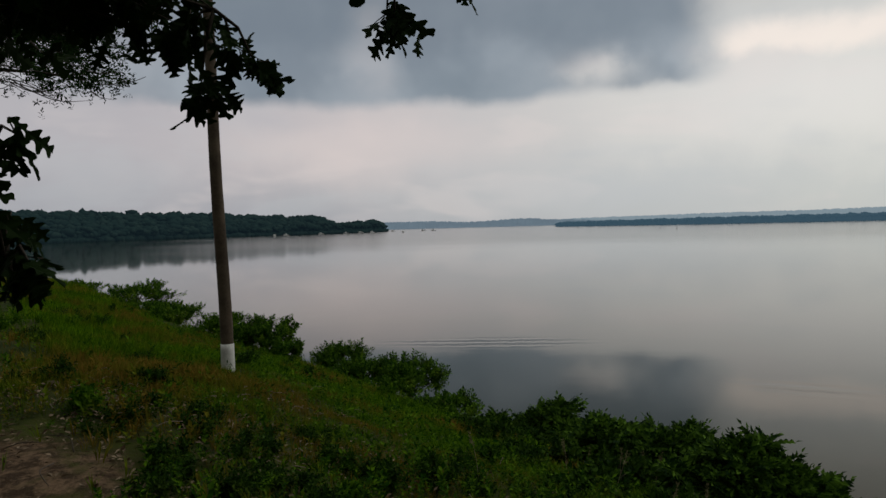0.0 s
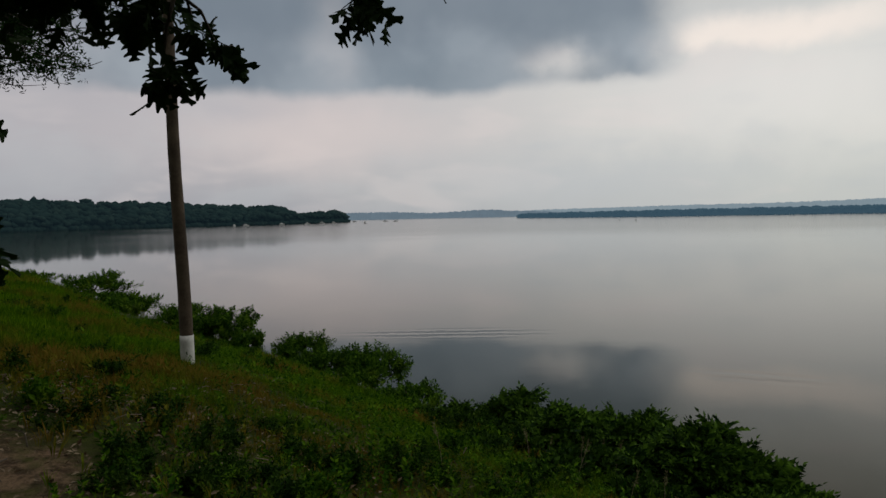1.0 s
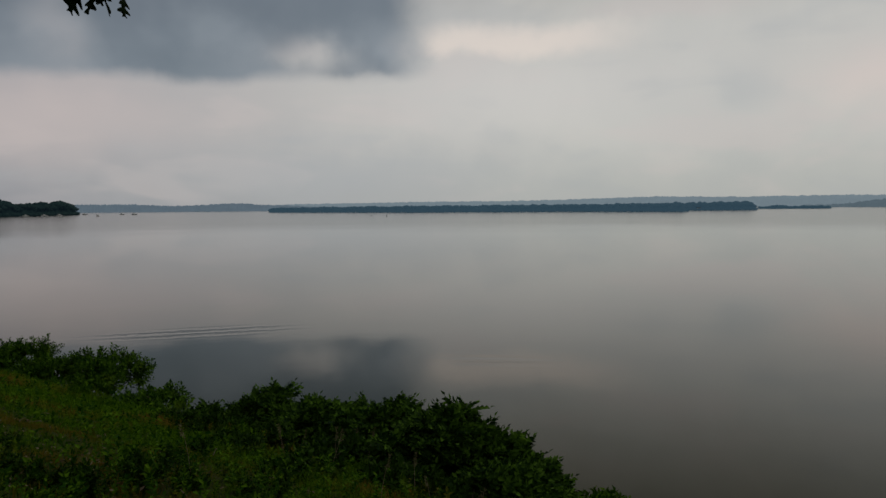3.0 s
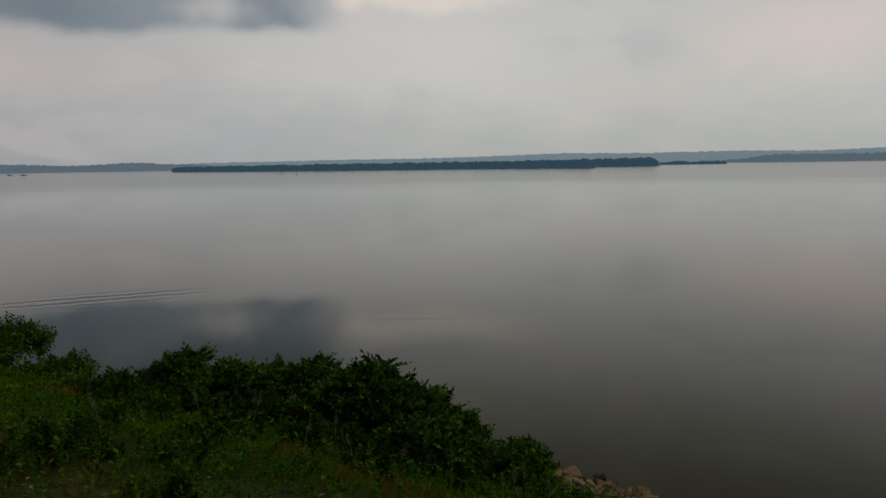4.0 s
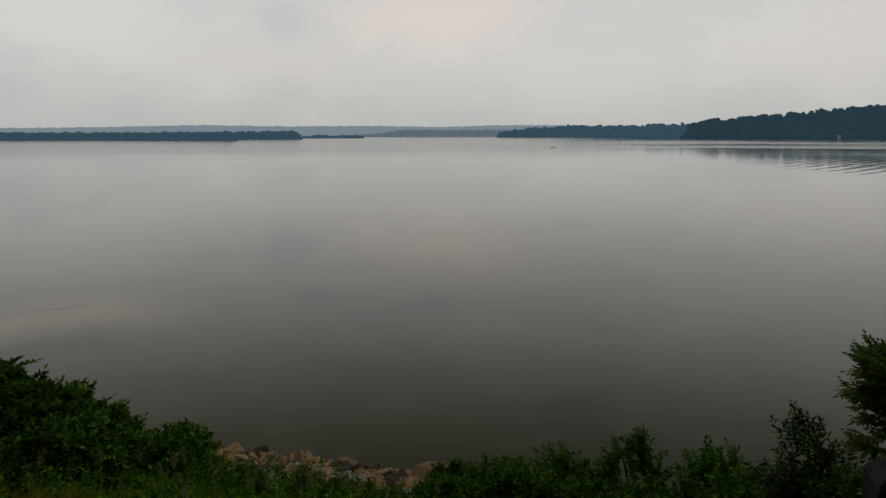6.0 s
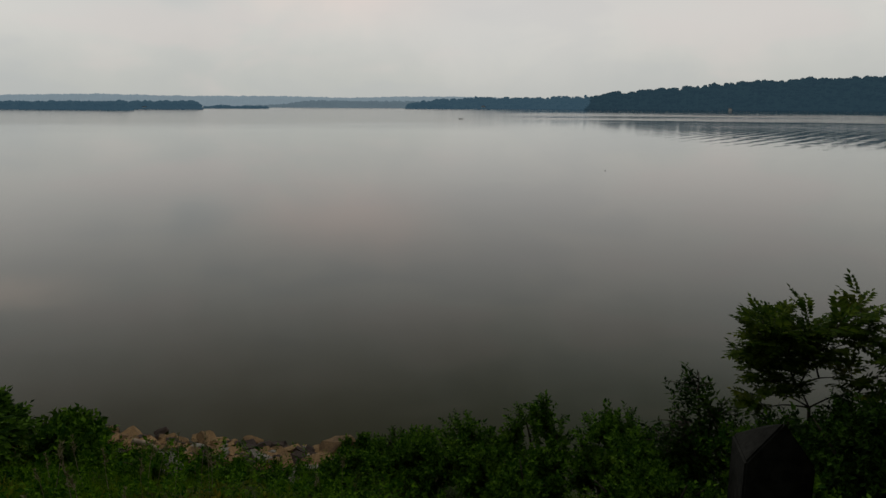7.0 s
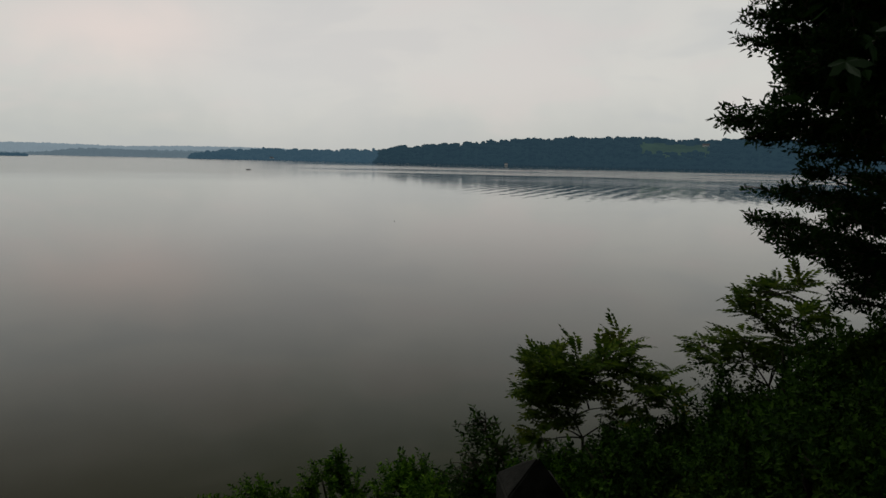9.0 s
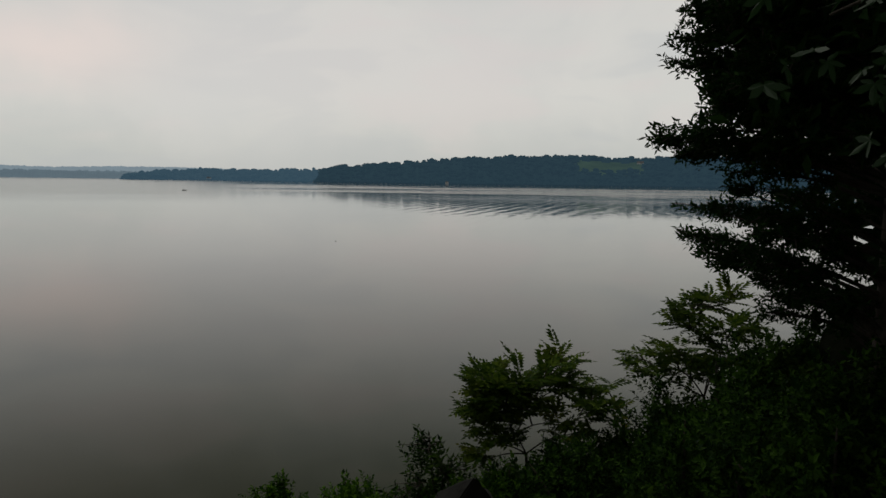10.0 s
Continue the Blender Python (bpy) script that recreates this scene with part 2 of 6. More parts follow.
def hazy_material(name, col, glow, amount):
    """Distance beyond the lake: dull woods, with the moist haze painted in as an even emission."""
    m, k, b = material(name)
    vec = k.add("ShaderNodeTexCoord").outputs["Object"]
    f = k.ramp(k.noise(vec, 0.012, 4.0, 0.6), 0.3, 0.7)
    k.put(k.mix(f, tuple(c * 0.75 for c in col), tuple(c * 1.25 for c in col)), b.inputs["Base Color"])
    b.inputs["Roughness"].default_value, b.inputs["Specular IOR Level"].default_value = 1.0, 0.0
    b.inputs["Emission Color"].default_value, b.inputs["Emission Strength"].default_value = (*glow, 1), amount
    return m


def ground_material():
    m, k, b = material("bank_soil")
    vec = k.add("ShaderNodeTexCoord").outputs["Object"]
    big, mid = k.noise(vec, 0.35, 4.0), k.noise(vec, 2.5, 5.0, 0.6)
    fine = k.noise(vec, 28.0, 5.0, 0.7)
    soil = k.mix(k.ramp(k.noise(vec, 8.0, 6.0, 0.75, 0.2), 0.42, 0.60), (0.045, 0.028, 0.015), (0.180, 0.120, 0.072))
    soil = k.mix(k.m("MULTIPLY", k.ramp(fine, 0.45, 0.7), 0.6), soil, (0.060, 0.040, 0.022))
    moss = k.mix(k.ramp(mid, 0.35, 0.65), (0.018, 0.034, 0.004), (0.050, 0.058, 0.010))
    sep = k.add("ShaderNodeSeparateXYZ")
    k.put(vec, sep.inputs[0])
    u = k.m("DIVIDE", k.m("ADD", sep.outputs[0], 3.9), 1.9)
    v = k.m("DIVIDE", k.m("SUBTRACT", sep.outputs[1], 5.9), 1.5)
    d = k.m("ADD", k.m("SQRT", k.m("ADD", k.m("MULTIPLY", u, u), k.m("MULTIPLY", v, v))), k.m("MULTIPLY", k.m("SUBTRACT", mid, 0.5), 1.4))
    bare = k.m("SUBTRACT", 1.0, k.ramp(d, 0.7, 1.15))
    spots = k.ramp(k.m("ADD", big, k.m("MULTIPLY", k.m("SUBTRACT", mid, 0.5), 0.5)), 0.62, 0.75)
    k.put(k.mix(k.m("MAXIMUM", bare, k.m("MULTIPLY", spots, 0.2)), moss, soil), b.inputs["Base Color"])
    b.inputs["Roughness"].default_value, b.inputs["Specular IOR Level"].default_value = 0.95, 0.15
    bp = k.add("ShaderNodeBump")
    bp.inputs["Strength"].default_value, bp.inputs["Distance"].default_value = 0.8, 0.03
    k.put(k.m("ADD", fine, mid), bp.inputs["Height"])
    k.put(bp.outputs[0], b.inputs["Normal"])
    return m


SOIL, WATER = ground_material(), water_material()
GRASS = leaf_material("bank_grass", (0.032, 0.093, 0.003), (0.136, 0.260, 0.006), (0.20, 0.120, 0.023), 0.45, 0.75, 0.3, lo=0.46, hi=0.64, gloss=0.01, zone=(-6.0, 9.0, 6.5, 5.0))
WEED = leaf_material("weed_leaf", (0.012, 0.052, 0.003), (0.112, 0.230, 0.009), (0.165, 0.112, 0.013), 0.7, lo=0.56, hi=0.74, gloss=0.02, zone=(-6.0, 8.5, 6.0, 4.5))
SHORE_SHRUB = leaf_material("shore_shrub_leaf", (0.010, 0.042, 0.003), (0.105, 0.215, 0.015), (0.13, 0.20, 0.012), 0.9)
SUMAC = leaf_material("sumac_leaf", (0.005, 0.024, 0.003), (0.108, 0.218, 0.020), skew=1.8, gloss=0.04)
# darker copy of the shore shrub leaf: shade put into colour; also for dark weeds
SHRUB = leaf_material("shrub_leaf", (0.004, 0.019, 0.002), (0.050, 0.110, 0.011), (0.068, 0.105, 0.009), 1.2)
LOCUST = leaf_material("locust_leaf", (0.026, 0.062, 0.006), (0.120, 0.180, 0.018), (0.18, 0.16, 0.016), 1.0, through=0.35)
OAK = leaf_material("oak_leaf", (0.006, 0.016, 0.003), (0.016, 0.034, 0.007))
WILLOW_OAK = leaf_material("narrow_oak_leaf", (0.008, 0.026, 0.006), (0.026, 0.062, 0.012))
MAPLE = leaf_material("maple_leaf", (0.016, 0.040, 0.014), (0.036, 0.070, 0.026), through=0.3, gloss=0.2)
DRY = leaf_material("dry_leaf", (0.04, 0.024, 0.012), (0.38, 0.30, 0.21), through=0.1)
PALE_HEAD = leaf_material("pale_seed_head", (0.13, 0.12, 0.06), (0.27, 0.25, 0.14), through=0.2)
BARK = surface("bark", (0.030, 0.024, 0.018), (0.085, 0.070, 0.055), 6.0, 0.95, 0.9)
POLE_WOOD = surface("weathered_pole_wood", (0.035, 0.025, 0.017), (0.105, 0.080, 0.055), 3.0, 0.9, 0.6, 9.0)
WHITE_PAINT = surface("worn_white_paint", (0.42, 0.42, 0.40), (0.68, 0.68, 0.66), 5.0, 0.7, 0.25)
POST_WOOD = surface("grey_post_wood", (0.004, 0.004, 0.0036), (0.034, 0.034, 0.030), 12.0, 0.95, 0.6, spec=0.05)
STONE = surface("riprap_stone", (0.030, 0.018, 0.009), (0.36, 0.225, 0.10), 1.6, 0.9, 0.9, 8.0, per_object=True)
GRAVEL = surface("brown_gravel", (0.030, 0.019, 0.010), (0.15, 0.095, 0.05), 3.0, 0.95, 0.6, 8.0)
DARK_STONE = surface("wet_dark_stone", (0.010, 0.006, 0.004), (0.046, 0.028, 0.019), 2.0, 0.85, 0.5, 8.0)
# boulder under the tree: its shade is put into this very dark colour
SHADED_STONE = surface("shaded_boulder", (0.002, 0.0026, 0.0015), (0.010, 0.012, 0.007), 3.0, 1.0, 0.5, 8.0, 0.0)
PALE_STONE = surface("pale_stone", (0.10, 0.092, 0.075), (0.27, 0.25, 0.215), 2.5, 0.9, 0.5, 8.0)
DRIFT = surface("driftwood", (0.16, 0.12, 0.085), (0.34, 0.27, 0.20), 8.0, 0.9, 0.5)
# far woods: the haze over the lake is painted in as emission
WOODS = leaf_material("hazed_far_woods_leaf", (0.014, 0.030, 0.026), (0.024, 0.044, 0.036), through=0.0, rough=0.9, gloss=0.0, haze_glow=0.012)
HILL_WOODS = leaf_material("hazed_hill_woods_leaf", (0.0115, 0.024, 0.0245), (0.013, 0.026, 0.026), through=0.0, rough=0.9, gloss=0.0, haze_glow=0.060)
ISLE = leaf_material("hazed_island_woods_leaf", (0.020, 0.031, 0.032), (0.025, 0.036, 0.036), through=0.0, rough=0.9, gloss=0.0, haze_glow=0.105)
# hills and shore beyond: their glow stands in for haze
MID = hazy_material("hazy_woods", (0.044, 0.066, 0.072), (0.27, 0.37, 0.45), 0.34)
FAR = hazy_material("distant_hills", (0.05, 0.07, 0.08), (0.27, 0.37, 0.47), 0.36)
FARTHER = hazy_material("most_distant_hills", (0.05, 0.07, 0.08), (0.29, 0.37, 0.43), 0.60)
FLOOR = surface("far_woods_floor", (0.016, 0.030, 0.034), (0.024, 0.040, 0.042), 0.05, 1.0, 0.1, 6.0, 0.0)
# the field gets the same painted haze
MEADOW = hazy_material("hill_meadow", (0.052, 0.086, 0.046), (0.30, 0.60, 0.84), 0.050)
SAND = surface("beach_sand", (0.26, 0.23, 0.19), (0.40, 0.36, 0.30), 0.2, 1.0, 0.1, 6.0, 0.0)
GEL = surface("white_gelcoat", (0.62, 0.63, 0.64), (0.80, 0.80, 0.80), 1.0, 0.35, 0.02)
DARK_HULL = surface("dark_hull", (0.02, 0.022, 0.025), (0.05, 0.05, 0.05), 1.0, 0.5, 0.05)
CLAPBOARD = surface("white_clapboard", (0.60, 0.60, 0.58), (0.75, 0.75, 0.72), 0.4, 0.8, 0.1)
SHINGLE = surface("grey_roof_shingle", (0.07, 0.07, 0.075), (0.14, 0.14, 0.14), 1.0, 0.9, 0.2)

# ---- mesh tools ----
RNG = np.random.default_rng(7)


class Buf:
    """Triangles gathered for one mesh."""

    def __init__(self):
        self.v, self.f, self.n = [], [], 0

    def add(self, v, f):
        v, f = np.asarray(v, float).reshape(-1, 3), np.asarray(f, int).reshape(-1, 3)
        self.v.append(v)
        self.f.append(f + self.n)
        self.n += len(v)
        return self

    def tube(self, pts, radii, n=6):
        pts = np.asarray(pts, float)
        d = np.gradient(pts, axis=0)
        d /= np.linalg.norm(d, axis=1)[:, None] + 1e-9
        ref = np.array([0.31, 0.22, 0.92]) if abs(d[0][2]) < 0.8 else np.array([0.9, 0.3, 0.1])
        a = np.cross(d, ref)
        a /= np.linalg.norm(a, axis=1)[:, None] + 1e-9
        b = np.cross(d, a)
        th = np.arange(n) * 2 * math.pi / n
        ring = pts[:, None] + np.asarray(radii)[:, None, None] * (a[:, None] * np.cos(th)[None, :, None] + b[:, None] * np.sin(th)[None, :, None])
        f = []
        for i in range(len(pts) - 1):
            for j in range(n):
                p, q = i * n + j, i * n + (j + 1) % n
                f += [(p, q, q + n), (p, q + n, p + n)]
        e = (len(pts) - 1) * n
        f += [(0, j + 1, j) for j in range(1, n - 1)] + [(e, e + j, e + j + 1) for j in range(1, n - 1)]
        return self.add(ring.reshape(-1, 3), f)

    def mesh(self, name, mat, smooth=False):
        v = np.concatenate(self.v).astype(np.float32)
        f = np.concatenate(self.f).astype(np.int32)
        me = bpy.data.meshes.new(name)
        me.vertices.add(len(v))
        me.vertices.foreach_set("co", v.ravel())
        me.loops.add(f.size)
        me.loops.foreach_set("vertex_index", f.ravel())
        me.polygons.add(len(f))
        me.polygons.foreach_set("loop_start", np.arange(0, f.size, 3, dtype=np.int32))
        me.polygons.foreach_set("use_smooth", np.full(len(f), smooth))
        me.update(calc_edges=True)
        me.materials.append(mat)
        return me


def part(name, buf, mat, parent=None, label="", smooth=False):
    ob = new(name, buf.mesh(name, mat, smooth))
    ob.parent = parent
    return tagged(ob, label)


def box_part(name, size, at, mat, parent, label="", bevel=0.0):
    bm = bmesh.new()
    bmesh.ops.create_cube(bm, size=1.0)
    bmesh.ops.scale(bm, vec=size, verts=bm.verts)
    if bevel:
        bmesh.ops.bevel(bm, geom=bm.edges[:], offset=bevel, segments=2, affect="EDGES")
    bmesh.ops.translate(bm, vec=at, verts=bm.verts)
    me = bpy.data.meshes.new(name)
    bm.to_mesh(me)
    me.materials.append(mat)
    ob = new(name, me)
    ob.parent = parent
    return tagged(ob, label)


def unit(a):
    return a / (np.linalg.norm(a, axis=-1, keepdims=True) + 1e-9)


def bases(axis, rng, up=(0, 0, 1), loose=0.6):
    """Turns whose y runs along axis and whose z leans to up."""
    y = unit(axis)
    x = unit(np.cross(y, np.asarray(up, float) + rng.normal(0, loose, y.shape)))
    return np.stack([x, y, np.cross(x, y)], axis=-1)


def scatter(buf, shape, pos, turn, size):
    v, f = shape
    out = np.einsum("nij,kj->nki", turn, v) * np.asarray(size).reshape(-1, 1, 1) + pos[:, None]
    idx = f[None] + (np.arange(len(pos)) * len(v))[:, None, None]
    return buf.add(out, idx)


# leaf shapes, one unit long along y
def simple_leaf(width=0.42, fold=0.08):
    v = np.array([(0, 0, 0), (-width / 2, 0.42, fold), (width / 2, 0.42, fold), (0, 1, -0.05)])
    return v, np.array([(0, 3, 1), (0, 2, 3)])


def lobed_leaf(lobes=3.4, width=0.36, steps=25, curl=0.1, shift=0.0, twist=0.0):
    """Oak leaf: slender bristle-tipped lobes, uneven from side to side, folded, curled and twisted."""
    v, f = [], []

    def edge(s, phase):
        ph = (lobes * s + phase) % 1.0
        peak = math.exp(-((ph - 0.55) / 0.27) ** 4)
        body = math.sin(math.pi * min(1, 0.04 + 0.94 * s) ** 0.8) ** 0.5
        return width * body * (0.30 + 0.70 * peak) + 0.006

    for i in range(steps):
        s = i / (steps - 1)
        a, b = edge(s, 0.1), edge(s, 0.1 + shift)
        drop, roll = -curl * s * s, twist * s
        for w in (-a, 0.0, b):
            up = 0.4 * abs(w) - 1.2 * w * w
            x, z = w * math.cos(roll) - up * math.sin(roll), w * math.sin(roll) + up * math.cos(roll)
            v.append((x, s + 0.38 * abs(w), z + drop))
        if i:
            p, q = 3 * i - 3, 3 * i
            f += [(p, p + 1, q + 1), (p, q + 1, q), (p + 1, p + 2, q + 2), (p + 1, q + 2, q + 1)]
    return np.array(v), np.array(f)


def palmate_leaf(lobes=5):
    """Maple leaf: pointed lobes spread like a hand."""
    pts = [(0, 0.25, 0)]
    n = lobes * 4
    for i in range(n + 1):
        a = -0.8 * math.pi + 1.6 * math.pi * i / n
        r = (0.5 + 0.22 * math.cos(a)) * (0.62 + 0.38 * math.cos(lobes * a * 1.25) * abs(math.cos(a * 0.3)))
        pts.append((r * math.sin(a), 0.25 + r * math.cos(a), 0.06 * math.cos(5 * a) - 0.12 * r))
    return np.array(pts), np.array([(0, i + 2, i + 1) for i in range(n)])


def pinnate_leaf(pairs=6, leaflet=0.30, droop=0.5, width=0.3, hang=0.35):
    """A feather-shaped leaf of many leaflets along a bending stalk."""
    b = Buf()
    lv, lf = simple_leaf(width)
    for i in range(pairs + 1):
        s = 0.18 + 0.82 * i / pairs
        at = np.array([0, s, -droop * s * s])
        for side in ((-1, 1) if i < pairs else (0,)):
            d = np.array([side * 0.85, 0.5 if side else 1.0, -hang - droop * 0.4 * s])
            turn = bases(d[None], RNG, loose=0.15)
            scatter(b, (lv, lf), at[None], turn, [leaflet * (0.75 + 0.5 * math.sin(math.pi * min(s, 0.95)))])
    return np.concatenate(b.v), np.concatenate(b.f)


def shoot(leaf, count, length, rise, size, spread=0.0):
    """A shoot along z: leaves set in a spiral, thickest at the tip."""
    b = Buf()
    i = np.arange(count)
    a = i * 2.4 + RNG.uniform(-0.4, 0.4, count)
    el = rise + RNG.uniform(-0.35, 0.35, count) + 0.5 * i / count
    d = np.stack([np.cos(a) * np.cos(el), np.sin(a) * np.cos(el), np.sin(el)], -1)
    pos = np.stack([spread * np.cos(a), spread * np.sin(a), length * (i / max(1, count - 1) - 1)], -1)
    scatter(b, leaf, pos, bases(d, RNG, loose=0.3), size * RNG.uniform(0.7, 1.15, count))
    return np.concatenate(b.v), np.concatenate(b.f)


def blade_tuft(n=7):
    b = Buf()
    for _ in range(n):
        a, lean, h = RNG.uniform(0, 6.28), RNG.uniform(0.15, 0.75), RNG.uniform(0.6, 1.0)
        c = np.array([math.cos(a), math.sin(a), 0])
        w = np.array([-c[1], c[0], 0]) * 0.024
        o = c * RNG.uniform(0, 0.12)
        m1, tip = o + c * lean * 0.25 + [0, 0, h * 0.6], o + c * lean * 0.8 + [0, 0, h]
        b.add([o - w, m1 + w, m1 - w, tip], [(0, 1, 2), (2, 1, 3)])
    return np.concatenate(b.v), np.concatenate(b.f)


SIMPLE, NARROW = simple_leaf(), simple_leaf(0.38, 0.05)
OAKS = [lobed_leaf(), lobed_leaf(2.9, 0.34, 25, 0.35, 0.3, 0.8), lobed_leaf(3.6, 0.40, 25, -0.25, 0.2, -0.6), lobed_leaf(3.1, 0.30, 25, 0.6, 0.45, 1.4), lobed_leaf(3.3, 0.42, 25, 0.15, 0.12, -1.0)]
PLAIN_OAK = lobed_leaf(3.0, 0.36, 9)
MAPLE_LEAF = palmate_leaf()
LOCUST_LEAVES = [pinnate_leaf(5, 0.33, d, 0.50, 0.10) for d in (-0.05, 0.10, 0.25)]
SUMAC_SHOOTS = [shoot(pinnate_leaf(5, 0.36, 0.55, 0.50, 0.30), 10, 0.09, 0.62, 0.31) for _ in range(3)]
LEAFY_SHOOTS = [shoot(simple_leaf(0.55), 14, 0.26, 0.25, 0.085) for _ in range(3)]
SHRUB_SHOOTS = [shoot(SIMPLE, 18, 0.30, 0.3, 0.075) for _ in range(3)]
WEED_SHOOTS = [shoot(SIMPLE, 12, 0.28, 0.15, 0.082) for _ in range(3)]
NARROW_SHOOTS = [shoot(NARROW, 9, 0.15, 0.45, 0.072) for _ in range(4)]
TUFTS = [blade_tuft() for _ in range(4)]


def turns_to(axis, rng):
    """Turns whose z runs along axis, spun at random."""
    z = unit(axis)
    x = unit(np.cross(z, rng.normal(0, 1, z.shape)))
    return np.stack([x, np.cross(z, x), z], axis=-1)


def spread_shoots(buf, shapes, pos, axis, size, rng):
    kind = rng.integers(0, len(shapes), len(pos))
    for i, shape in enumerate(shapes):
        pick = kind == i
        if pick.any():
            scatter(buf, shape, pos[pick], turns_to(axis[pick], rng), size[pick])
    return buf


# ---- the bank ----
SHORE = np.array([(-900, 350), (-300, 200), (-90, 110), (-30, 62), (-14, 41), (-5, 30), (2, 20.5), (6, 15), (8.0, 11.7), (9.2, 8.0),
                  (10.2, 4), (11.5, -1), (14, -8), (25, -30), (60, -90), (400, -500), (4000, -2500)], float)


def shore_distance(x, y):
    """Metres inland from the water's edge; negative out on the lake."""
    p = np.stack(np.broadcast_arrays(np.asarray(x, float), np.asarray(y, float)), -1)
    best = np.full(p.shape[:-1], 1e9)
    for a, b in zip(SHORE, SHORE[1:]):
        t = np.clip(((p - a) @ (b - a)) / ((b - a) @ (b - a)), 0, 1)
        best = np.minimum(best, np.linalg.norm(p - a - t[..., None] * (b - a), axis=-1))
    edge = np.interp(-p[..., 1], -SHORE[:, 1], SHORE[:, 0])
    return np.where(p[..., 0] < edge, best, -best)


def ground_z(x, y):
    x, y = np.asarray(x, float), np.asarray(y, float)
    q = shore_distance(x, y)
    q = np.where(q > 0, q * (1 + 0.6 * np.clip((2 - y) / 5, 0, 1)), q)
    z = np.interp(q, [-60, -8, 0, 2, 5, 8.6, 11, 15, 60, 400], [-6, -2.5, -0.08, 0.5, 1.75, 3.1, 3.75, 3.98, 4.8, 9])
    near = np.clip(q / 3, 0, 1)
    bumps = 0.10 * np.sin(x * 1.1 + 1.3 * np.sin(y * 0.7)) * np.sin(y * 0.9 + 0.4) + 0.05 * np.sin(x * 2.7 + y * 1.9) * np.sin(y * 2.3 - x)
    crest = 0.55 * np.clip((y - 17) / 14, 0, 1) * np.clip((-x - 6) / 9, 0, 1) * np.clip((q - 1.5) / 4, 0, 1)
    return z + near * bumps + crest


def build_ground():
    side = lambda lo, hi, step: np.concatenate([-np.geomspace(4800, -lo + 2, 26), np.arange(lo, hi, step), np.geomspace(hi + 2, 4800, 26)])
    xs, ys = side(-26.0, 18.0, 0.32), side(-14.0, 46.0, 0.36)
    gx, gy = np.meshgrid(xs, ys)
    v = np.stack([gx, gy, ground_z(gx, gy)], -1).reshape(-1, 3)
    n, m = len(xs), len(ys)
    i = (np.arange(m - 1)[:, None] * n + np.arange(n - 1)[None]).ravel()
    f = np.concatenate([np.stack([i, i + 1, i + n + 1], -1), np.stack([i, i + n + 1, i + n], -1)])
    ob = part("ground", Buf().add(v, f), SOIL, smooth=True)
    tagged(ob, "sloping earth bank with bare brown soil and moss", "ground", kind="structure")


build_ground()
lake = part("water", Buf().add([(-4800, -4800, 0), (4800, -4800, 0), (4800, 4800, 0), (-4800, 4800, 0)], [(0, 1, 2), (0, 2, 3)]), WATER)
tagged(lake, "wide calm grey-brown lake mirroring the clouds", "lake", kind="structure")

# ---- lands across the lake ----


def spot_at(az, d):
    a = np.radians(az)
    return EX + d * np.sin(a), EY + d * np.cos(a)


def blob(cuts):
    bm = bmesh.new()
    bmesh.ops.create_icosphere(bm, subdivisions=cuts, radius=1.0)
    v = np.array([p.co[:] for p in bm.verts])
    f = np.array([[p.index for p in q.verts] for q in bm.faces])
    bm.free()
    return v, f


BLOB, LOW_BLOB = blob(2), blob(1)


def crowns(buf, pos, width, tall, rng, shape=BLOB):
    """Tree tops as ragged clumps, every one misshapen in its own way."""
    v, f = shape
    n = len(pos)
    r = 1 + rng.normal(0, 0.09, (n, len(v), 1)) + 0.16 * np.sin(3 * v[None] @ rng.normal(0, 1, (n, 3, 1)) + rng.uniform(0, 6, (n, 1, 1)))
    out = v[None] * r * np.stack([width / 2, width / 2, tall / 2], -1)[:, None] + pos[:, None]
    idx = f[None] + (np.arange(n) * len(v))[:, None, None]
    return buf.add(out, idx)


